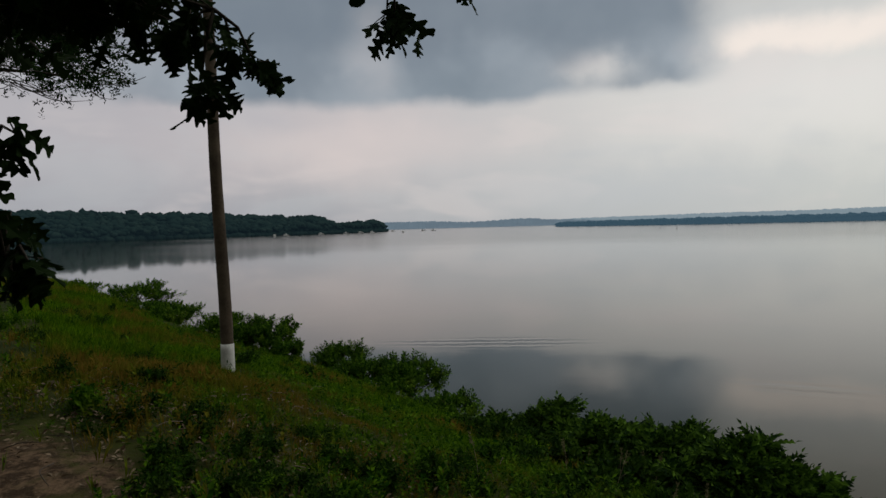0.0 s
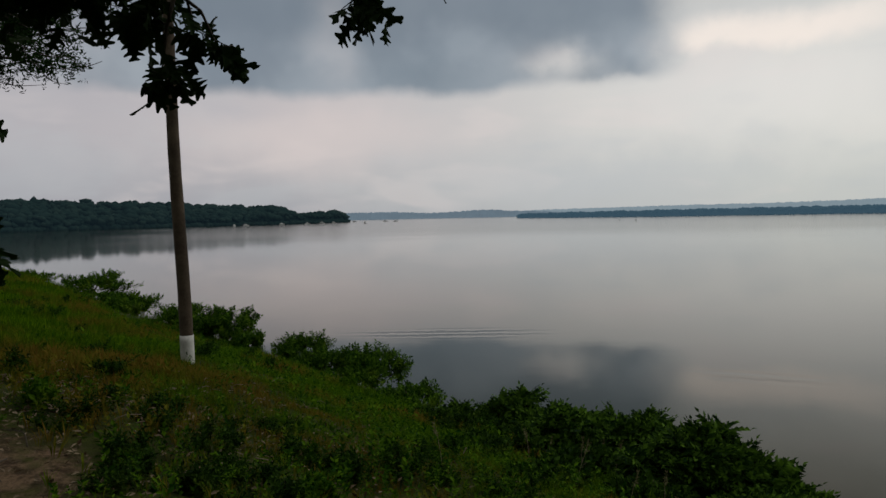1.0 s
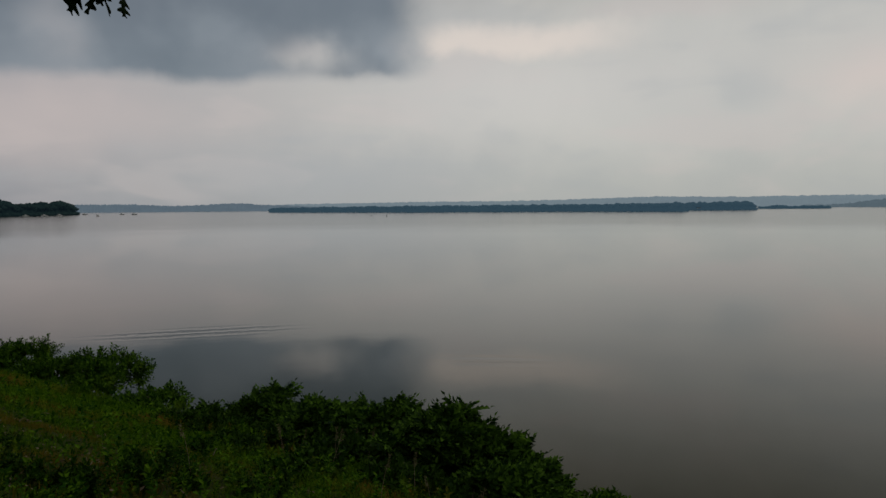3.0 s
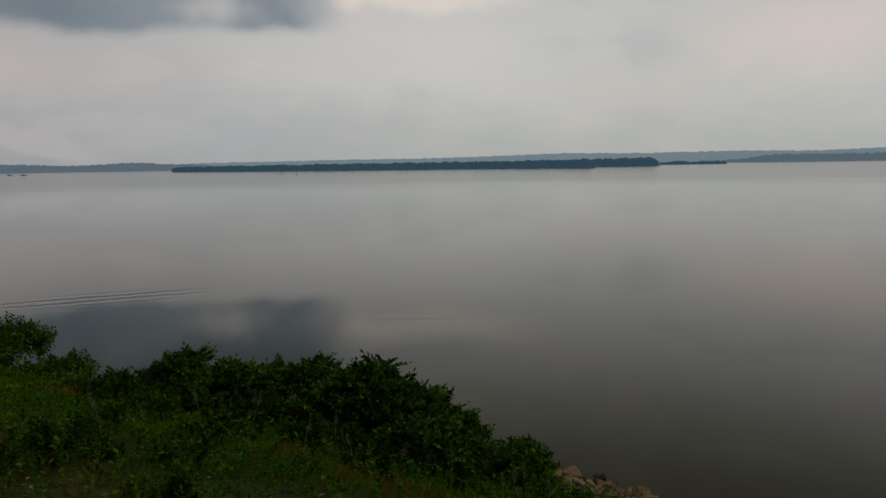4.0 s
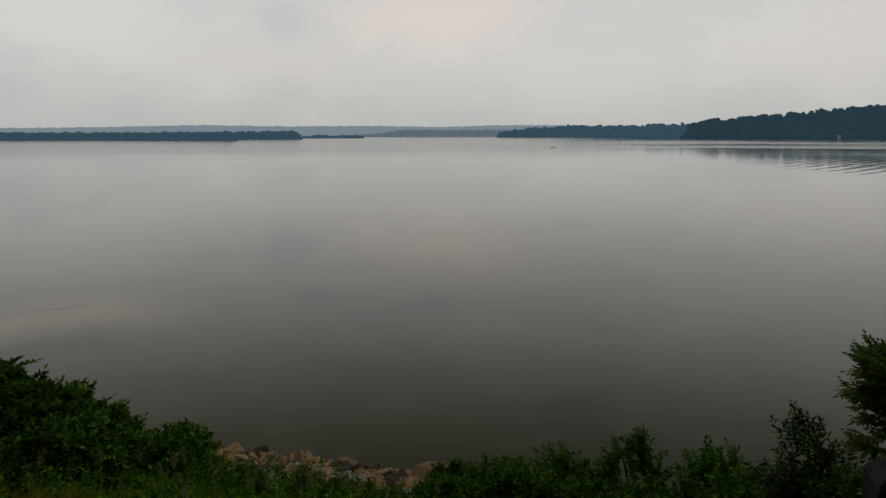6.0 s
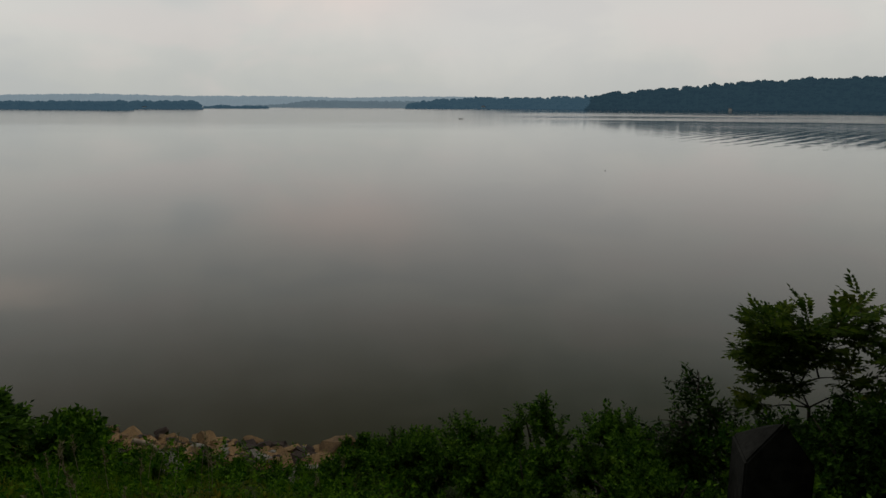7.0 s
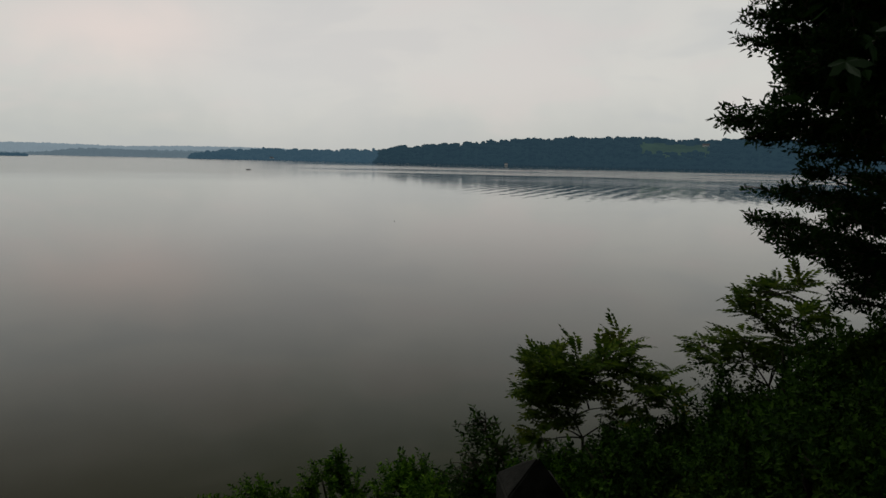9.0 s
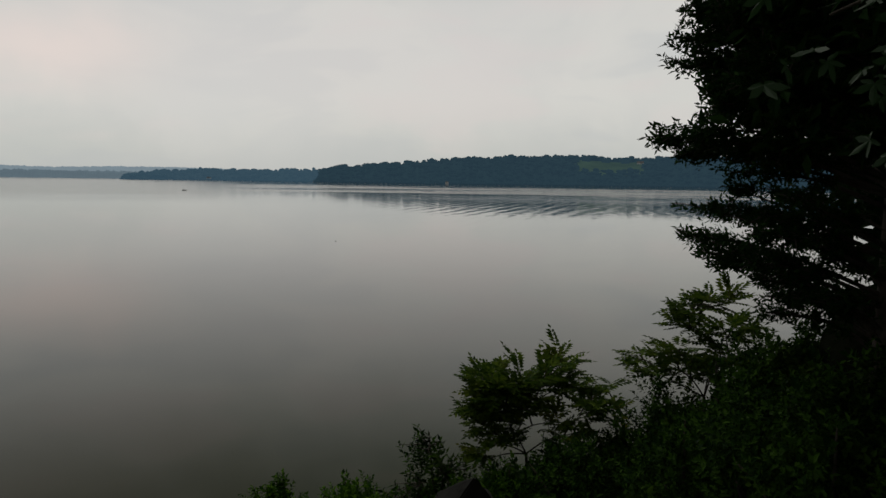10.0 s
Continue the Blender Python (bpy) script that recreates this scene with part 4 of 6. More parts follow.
# the dense growth below the fence post
for x, y, w, top, n in ((8.52, 5.40, 1.4, 1.18, 200), (8.22, 4.25, 1.6, 1.60, 260), (8.50, 2.95, 1.4, 2.12, 300), (8.02, 2.50, 1.3, 2.05, 240), (7.12, 2.09, 1.5, 2.16, 260), (7.32, 3.49, 1.4, 1.76, 200),
                        (8.02, 1.19, 1.6, 2.56, 280), (7.52, 0.29, 1.8, 3.06, 380), (8.32, -0.61, 1.9, 3.46, 400), (6.92, -0.61, 1.8, 3.41, 380), (6.22, 0.89, 1.5, 2.76, 280),
                        (7.52, -1.61, 2.1, 3.96, 440), (6.52, -2.51, 2.0, 4.06, 360), (5.62, -0.31, 1.5, 3.26, 300), (8.92, 6.40, 1.1, 0.70, 150), (8.75, 5.85, 1.3, 0.98, 200), (8.62, 4.85, 1.5, 1.42, 240), (8.95, 6.95, 0.8, 0.46, 90), (7.52, 6.09, 1.3, 1.12, 160),
                        (8.82, -2.31, 2.0, 4.06, 340), (5.62, -1.21, 1.6, 4.26, 320), (6.22, -1.01, 1.6, 4.01, 320), (5.12, -1.06, 1.4, 4.06, 300), (4.62, -0.51, 1.3, 3.56, 280), (5.12, 0.29, 1.3, 3.06, 260), (8.82, 1.89, 1.2, 1.96, 200), (8.72, 3.89, 1.2, 1.96, 200), (7.12, -1.46, 1.3, 4.46, 380),
                        (6.82, -1.11, 1.2, 4.16, 300), (6.92, -1.86, 1.2, 4.51, 320), (5.87, -1.61, 1.2, 4.41, 320), (7.72, -0.91, 1.3, 3.66, 300),
                        (8.82, 0.49, 1.3, 2.66, 300), (8.82, -0.31, 1.5, 2.96, 480), (8.92, -1.01, 1.3, 3.26, 400), (8.42, 0.09, 1.4, 2.81, 420), (8.62, 1.09, 1.1, 2.41, 240)):
    # towards the shore tree the leaf colour itself carries the shade
    bush(x, y, w, max(0.6, (top - float(ground_z(x, y))) / 0.9), LEAFY_SHOOTS + SHRUB_SHOOTS[:1], SHORE_SHRUB if y > 0.8 else SHRUB, int(n * 1.75), 0.80, "leafy shrub in the undergrowth of the slope, coloured darker where trees shade it", "shrub", "shrubs below the fence post")


def weed_plants():
    """Single coarse plants standing out of the grass."""
    rng = np.random.default_rng(88)
    k = 0
    while k < 64:
        y = rng.uniform(4.6, 27)
        x = float(np.interp(-y, -SHORE[:, 1], SHORE[:, 0])) - rng.uniform(3, 13.5) * 1.25
        if math.hypot((x + 3.9) / 1.9, (y - 5.9) / 1.5) < 1.2 or math.hypot(x + 3.5, y - 13.2) < 0.8 or math.hypot(x - EX, y - EY) < 3.4:
            continue
        w, t = rng.uniform(0.4, 0.95), rng.uniform(0.22, 0.5)
        if k % 3 == 0:
            bush(x, y, w, t * 1.1, WEED_SHOOTS, SHRUB, 90, 0.7, "dark leafy weed clump standing in the grass", "weed_clump", "weed clumps on the bank", seed=k)
        else:
            bush(x, y, w, t, WEED_SHOOTS, WEED, 80, 0.8, "bright green leafy weed clump in the grass", "weed_clump", "weed clumps on the bank", seed=k)
        k += 1


weed_plants()
# the dark patches of taller growth below the pole
for i, (x, y, w, t) in enumerate(((-1.45, 7.3, 0.9, 0.42), (-1.05, 6.6, 0.8, 0.40), (-1.3, 6.2, 0.8, 0.34), (-1.95, 6.8, 0.6, 0.34), (-0.5, 7.4, 0.7, 0.34), (-3.5, 9.6, 0.9, 0.34), (-4.8, 12.4, 0.9, 0.4),
                                  (-6.1, 14.8, 1.0, 0.42), (-8.9, 18.0, 1.4, 0.5), (-2.4, 8.4, 0.8, 0.25), (-0.7, 6.1, 0.7, 0.36), (-7.9, 17.0, 1.2, 0.45), (-1.2, 8.9, 0.8, 0.28), (-2.6, 7.4, 0.9, 0.3), (-2.1, 7.7, 0.7, 0.3), (-2.9, 8.3, 0.8, 0.28), (-1.7, 6.0, 0.8, 0.3), (-0.9, 7.7, 0.7, 0.3), (0.6, 9.2, 0.9, 0.4), (1.2, 8.0, 0.9, 0.4))):
    bush(x, y, w, t, WEED_SHOOTS, SHRUB, 120, 0.62, "low dark leafy weed clump in the grass", "weed_clump", "weed clumps on the bank", seed=300 + i)


def sapling(name, x, y, tips, shapes, leaf, size, per_tip, label, seed, stretch=1.0, loose=0.22):
    """A young tree with a forked stem; every limb ends in a flat spray of feathered leaves."""
    rng = np.random.default_rng(seed)
    z = float(ground_z(x, y))
    tips = [(a, b, c * stretch) for a, b, c in tips]
    root = new(name)
    root.location = (x, y, z - 0.05)
    wood, leaves = Buf(), Buf()
    fork = np.array([0.02, 0.03, 0.5 * max(t[2] for t in tips)])
    wood.tube([(0, 0, 0), fork * 0.5 + [0.03, 0, 0], fork], [0.028, 0.024, 0.02], 7)
    pos, axis = [], []
    for tx, ty, tz in tips:
        tip = np.array([tx, ty, tz], float)
        mid = fork * 0.45 + tip * 0.55 + [0, 0, 0.12]
        wood.tube([fork * 0.95, (fork + mid) / 2 + rng.normal(0, 0.02, 3), mid, tip * 0.7 + mid * 0.3, tip], [0.015, 0.013, 0.010, 0.007, 0.004], 6)
        for _ in range(per_tip):
            s = rng.uniform(0.35, 1.0)
            p = mid + (tip - mid) * s + rng.normal(0, 1, 3) * [loose, loose, 0.09]
            pos.append(p)
            axis.append(unit((tip - fork) * [1.2, 1.2, 0.5])[0:3] * 0.8 + np.array([0, 0, 0.6]) + rng.normal(0, 0.3, 3))
            wood.tube([mid + (tip - mid) * s * 0.8, p], [0.006, 0.003], 4)
    spread_shoots(leaves, shapes, np.array(pos), np.array(axis), size * rng.uniform(0.75, 1.15, len(pos)), rng)
    part("trunk", wood, BARK, root, "slender forked brown stem", smooth=True)
    part("crown", leaves, leaf, root)
    return tagged(root, label, "young tree")


def locust(x, y, fork, tips, twigs, label, seed):
    """A young locust: a thin forked stem, flat layers of feathered leaves along level twigs."""
    rng = np.random.default_rng(seed)
    z = float(ground_z(x, y)) - 0.05
    root = new("locust_sapling")
    root.location = (x, y, z)
    o = np.array([x, y, z])
    wood, leaves = Buf(), Buf()
    fork = np.array(fork) - o
    limb(wood, [(0, 0, 0), fork * 0.5 + [0.0, -0.04, 0], fork], 0.026, 0.018, 7)
    nodes = [fork]
    pos, axis = [], []
    # every limb grows from the nearest wood below it
    ends = [np.array(tip) - o + [rng.normal(0, 0.25), 0, -0.09] for tip in tips]
    for tip in sorted(ends, key=lambda e: float(np.linalg.norm(e - fork))):
        have = np.array(nodes)
        cost = np.linalg.norm(have - tip, axis=1) + 3.0 * np.maximum(0, have[:, 2] - tip[2] + 0.15)
        start = have[np.argmin(cost)]
        mid = start * 0.5 + tip * 0.5 + [rng.normal(0, 0.03), rng.normal(0, 0.03), 0.05]
        limb(wood, [start, mid, tip], 0.011, 0.004, 6)
        nodes += [mid, tip * 0.75 + mid * 0.25]
        for k in range(twigs):
            s = 1 - 0.8 * k / twigs
            p = mid + (tip - mid) * s if s < 1 else tip
            out = unit((tip - fork) * [1, 1, 0.2] + rng.normal(0, 0.55, 3) * [1, 1, 0.15])
            q = p + out * rng.uniform(0.06, 0.16) + [0, 0, rng.normal(0.01, 0.05)]
            wood.tube([p, p * 0.5 + q * 0.5 + [0, 0, 0.01], q], [0.005, 0.004, 0.002], 4)
            side = np.array([-out[1], out[0], 0])
            for i in range(1, 5):
                f = 0.2 + 0.8 * i / 4
                turn = 0.0 if i == 4 else (0.9 if i % 2 else -0.9)
                pos.append(p + (q - p) * f)
                axis.append(out * 0.8 + side * turn + [0, 0, rng.normal(0.10, 0.16)] + rng.normal(0, 0.15, 3))
    pos, axis = np.array(pos), np.array(axis)
    kind = rng.integers(0, len(LOCUST_LEAVES), len(pos))
    for i, shape in enumerate(LOCUST_LEAVES):
        at = kind == i
        scatter(leaves, shape, pos[at], bases(axis[at], rng, loose=0.16), rng.uniform(0.19, 0.29, int(at.sum())))
    part("trunk", wood, BARK, root, "slender forked brown stem", smooth=True)
    part("crown", leaves, LOCUST, root)
    return tagged(root, label, "young tree")


locust(8.87, 0.89, (8.88, 0.91, 2.32), [(8.86, 1.36, 3.27), (8.88, 1.20, 3.32), (8.90, 0.99, 3.31), (8.90, 0.65, 3.43), (8.89, 0.50, 3.42), (8.90, 0.85, 3.19), (8.87, 1.30, 2.99), (8.89, 1.17, 3.03),
                                       (8.89, 0.50, 3.15), (8.88, 0.37, 3.07), (8.87, 1.37, 2.71), (8.89, 1.23, 2.59), (8.89, 0.55, 2.89), (8.90, 0.77, 2.91), (8.90, 0.98, 2.95),
                                       (8.82, 1.41, 2.47), (8.87, 1.11, 2.75), (8.90, 0.42, 2.77), (8.84, 0.29, 2.99), (8.90, 0.72, 3.27), (8.90, 1.15, 3.22), (8.87, 1.28, 2.87), (8.87, 1.36, 3.13), (8.86, 1.45, 3.24), (8.87, 1.36, 3.30), (8.88, 1.44, 3.08), (8.88, 1.20, 3.20), (8.86, 1.34, 3.02),
                                       (8.9, 0.72, 3.32), (8.9, 0.52, 3.34), (8.9, 1.0, 3.05), (8.9, 0.78, 3.08), (8.88, 1.2, 2.86), (8.86, 1.42, 2.9), (8.88, 1.30, 2.72), (8.9, 0.93, 3.22), (8.89, 1.12, 3.24), (8.9, 0.90, 3.12), (8.88, 0.30, 3.22), (8.88, 0.24, 3.10)],
       4, "young locust tree with feathered yellow-green leaves", 5)
locust(8.67, -1.11, (8.70, -1.05, 3.16), [(8.85, -0.42, 3.56), (8.81, -0.58, 3.36), (8.80, -0.66, 3.84), (8.76, -0.84, 4.04), (8.69, -1.09, 4.26), (8.60, -1.32, 4.28), (8.72, -0.96, 3.94),
                                         (8.61, -1.29, 3.89), (8.59, -1.32, 3.70), (8.68, -1.12, 3.61), (8.78, -0.75, 3.54), (8.68, -1.17, 4.08),
                                         (8.72, -0.90, 3.71), (8.68, -1.08, 3.86), (8.62, -1.31, 4.08), (8.74, -0.85, 3.46), (8.66, -1.22, 3.56), (8.72, -0.99, 4.16), (8.7, -0.9, 4.2), (8.64, -1.15, 4.26), (8.7, -0.82, 3.62), (8.62, -1.22, 3.78), (8.72, -0.68, 3.72)],
       4, "tall slender locust sapling above the undergrowth", 6)
locust(9.07, -0.31, (9.02, -0.21, 2.81), [(8.87, 0.19, 3.20), (8.86, 0.01, 3.26), (8.87, 0.11, 3.06)], 2, "sparse small locust sapling with reddish twigs", 9)
sapling("sapling", 8.37, 1.92, [(0.0, 0.08, 2.15), (0.05, -0.16, 1.75), (0.0, 0.2, 1.6), (0.1, -0.3, 1.45), (0.0, 0.36, 1.3), (0.1, -0.45, 1.2), (-0.1, 0.1, 1.45), (0.0, 0.5, 1.05)], SHRUB_SHOOTS, SHRUB, 1.15, 22, "thin upright sapling with small dark leaves", 8, 1.0, 0.15)
sapling("sapling", 9.1, 6.3, [(0.0, 0.05, 0.75), (0.05, -0.1, 0.6), (0.0, 0.15, 0.5)], SHRUB_SHOOTS, SHORE_SHRUB, 0.8, 7, "thin sprig rising from the shore growth", 10, 1.0, 0.05)


# ---- trees beside the viewer ----
def oak_tree():
    rng = np.random.default_rng(24)
    tree = new("oak_tree")
    bx, by = -4.6, 1.6
    bz = float(ground_z(bx, by))
    tree.location = (bx, by, bz)
    o = np.array([bx, by, bz])
    wood = Buf()
    limb(wood, [(0, 0, -0.2), (0.02, 0.03, 1.2), (-0.05, 0.1, 3.0), (0.1, 0.2, 5.0), (0, 0.3, 8.0), (0.2, 0.2, 10.0)], 0.30, 0.08, 12)
    part("trunk", wood, BARK, tree, smooth=True)
    # clusters of leaves: centre, reach, number
    clusters = [((-1.42, 4.03, 6.80), 0.26, 44), ((-1.13, 4.17, 6.74), 0.20, 38), ((-0.90, 4.18, 6.58), 0.18, 34), ((-0.72, 4.17, 6.46), 0.14, 24),
                ((-0.68, 4.13, 6.22), 0.10, 18), ((-0.55, 4.19, 6.42), 0.09, 12), ((-0.45, 4.17, 6.34), 0.07, 11), ((0.13, 4.32, 6.58), 0.09, 15),
                ((-1.40, 4.03, 6.58), 0.16, 34), ((-1.22, 4.10, 6.60), 0.14, 28), ((0.17, 4.27, 6.50), 0.04, 7), ((0.47, 4.33, 6.72), 0.05, 4), ((-1.00, 3.29, 5.93), 0.05, 7), ((-1.20, 3.33, 5.88), 0.09, 18),
                ((-1.20, 3.31, 5.77), 0.08, 18), ((-1.17, 3.51, 5.64), 0.08, 18), ((-1.16, 3.48, 5.53), 0.07, 16), ((-1.05, 3.42, 5.50), 0.04, 9), ((-1.10, 3.40, 5.46), 0.04, 9)]
    ways = [[(0.0, 0.2, 3.2), (1.4, 1.6, 3.6), (2.6, 2.2, 3.2), (3.6, 2.45, 2.8), (4.0, 2.5, 2.5)],
            [(0.0, 0.2, 3.4), (2.0, 1.8, 3.9), (3.9, 2.5, 3.5), (4.78, 2.64, 2.85)],
            [(0.0, 0.1, 2.2), (1.6, 1.0, 2.4), (2.8, 1.5, 2.2), (3.45, 1.75, 1.8), (3.45, 1.85, 1.45)]]
    for w in ways:
        part("branch", limb(Buf(), w, 0.034, 0.003, 7), BARK, tree, "bare brown limb", smooth=True)
    spine = np.concatenate([np.asarray(w, float)[1:] for w in ways])
    meshes = [Buf().add(*shape).mesh("oak_leaf", OAK) for shape in OAKS]
    twigs = Buf()
    for c, reach, n in clusters:
        c = np.array(c) - o
        near = spine[np.argmin(np.linalg.norm(spine - c, axis=1))]
        twig = part("twig", Buf().tube([near, near * 0.4 + c * 0.6 + [0, 0, 0.06], c], [0.010, 0.007, 0.004], 5), BARK, tree, "thin dark twig", smooth=True)
        for k in range(n):
            at = c + rng.normal(0, 1, 3) * reach * 0.55 * np.array([1, 1, 0.8])
            down = unit(np.array([rng.normal(0.25, 0.5), rng.normal(0, 0.5), rng.normal(-0.75, 0.35)]))
            turn = bases(down[None], rng, up=(0.2, -0.9, 0.3), loose=0.7)[0]
            leaf = new("leaf", meshes[rng.integers(0, 5)])
            leaf.parent = twig
            leaf.matrix_basis = Matrix.LocRotScale(Vector(at), Matrix(turn.tolist()).to_quaternion(), Vector((rng.uniform(0.75, 1.05), 1, 1)) * rng.uniform(0.10, 0.155))
            if k % 3 == 0:
                twigs.tube([c, at], [0.003, 0.002], 4)
    tagged(part("leaf_stalks", twigs, BARK, tree, smooth=True), kind="stuff")
    # the rest of the crown: unseen shade cover above and behind the viewer, and thick along the upper limb
    n, m = 3600, 400
    d = unit(rng.normal(0, 1, (n, 3)))
    pos = d * rng.uniform(0.5, 1, (n, 1)) ** 0.5 * [3.6, 3.6, 2.4] + [1.2, -0.6, 6.4]
    thick = rng.normal(0, 1, (m, 3)) * [0.42, 0.30, 0.16] + np.array([-1.45, 4.15, 6.86]) - o
    pos = np.concatenate([pos, thick])
    size = np.concatenate([rng.uniform(0.18, 0.28, n), rng.uniform(0.13, 0.18, m)])
    down = rng.normal(0, 0.6, (n + m, 3)) + [0, 0, -0.6]
    turn = bases(down, rng, loose=0.8)
    spread = scatter(Buf(), SIMPLE, pos[:n], turn[:n], size[:n] * 1.15)
    scatter(spread, PLAIN_OAK, pos[n:], turn[n:], size[n:])
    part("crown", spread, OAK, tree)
    return tagged(tree, "large oak with lobed leaves hanging over the bank", "tree")


oak_tree()


def far_branch_tree():
    """A second tree further along the bank; only one ragged limb of it reaches over the water."""
    rng = np.random.default_rng(33)
    tree = new("pine_oak_tree")
    bx, by = -9.5, 8.6
    bz = float(ground_z(bx, by))
    tree.location = (bx, by, bz)
    limb_w = Buf()
    limb(limb_w, [(0, 0, -0.2), (0, 0.1, 3), (0.1, 0.1, 7)], 0.2, 0.07, 10)
    part("trunk", limb_w, BARK, tree, smooth=True)
    pos, axis = [], []
    mains = [[(0, 0.1, 3.6), (2.2, 0.6, 4.0), (4.6, 0.35, 3.8), (6.1, 0.2, 3.5)], [(0, 0.1, 4.2), (2.6, 0.8, 4.6), (4.9, 0.5, 4.35), (6.3, 0.3, 3.85)],
             [(0, 0.1, 3.4), (2.4, 0.3, 3.6), (4.6, 0.3, 3.4), (6.2, 0.2, 3.15)]]
    for i, w in enumerate(mains):
        wood = limb(Buf(), w, 0.05, 0.006, 6)
        w = np.asarray(w, float)
        for k in range(110 if i < 2 else 12):
            s = rng.uniform(0.9, 3.0)
            a = int(min(2, s))
            p = w[a] + (w[a + 1] - w[a]) * (s - a)
            q = p + rng.normal(0, 1, 3).clip(-1.4, 1.4) * [0.36, 0.40, 0.16] + [0.2, 0, 0.0]
            limb(wood, [p, p * 0.6 + q * 0.4 + rng.normal(0, 0.04, 3), p * 0.25 + q * 0.75 + rng.normal(0, 0.04, 3), q], 0.008, 0.003, 4)
            if i == 2 and s > 2.0:
                continue
            for _ in range(10):
                pos.append(q + (p - q) * rng.uniform(0, 0.6) + rng.normal(0, 0.06, 3))
                axis.append(rng.normal(0, 0.6, 3) + [0.3, 0, 0.3])
        part("limb", wood, BARK, tree, "dark twisted limb, bare at the end", smooth=True)
    for k in range(40):
        tip = np.array([-3.5 + rng.normal(0, 0.30), 8.3 + rng.normal(0, 0.35), 7.36 + rng.normal(0, 0.13)]) - [bx, by, bz]
        start = tip + [-rng.uniform(0.3, 0.8), rng.normal(0, 0.2), rng.uniform(0.05, 0.3)]
        part("twig", limb(Buf(), [start, (start + tip) / 2 + rng.normal(0, 0.05, 3), tip], 0.008, 0.003, 4), BARK, tree, smooth=True)
        for _ in range(16):
            pos.append(start + (tip - start) * rng.uniform(0.35, 1.05) + rng.normal(0, 0.07, 3))
            axis.append(rng.normal(0, 0.6, 3) + [0.3, 0, 0.2])
    for k in range(7):
        tip = np.array([-3.3 + rng.normal(0, 0.2), 8.3 + rng.normal(0, 0.2), 7.0 + rng.normal(0, 0.06)]) - [bx, by, bz]
        start = tip + [-0.7, rng.normal(0, 0.2), rng.uniform(0.12, 0.3)]
        part("twig", limb(Buf(), [start, start * 0.6 + tip * 0.4 + rng.normal(0, 0.05, 3), start * 0.3 + tip * 0.7 + rng.normal(0, 0.05, 3), tip], 0.007, 0.002, 4), BARK, tree, smooth=True)
    pos, axis = np.array(pos), np.array(axis)
    part("crown", spread_shoots(Buf(), NARROW_SHOOTS, pos, axis, rng.uniform(0.5, 0.85, len(pos)), rng), WILLOW_OAK, tree)
    return tagged(tree, "gnarled tree whose fine-leaved limb hangs over the bank", "tree")


far_branch_tree()


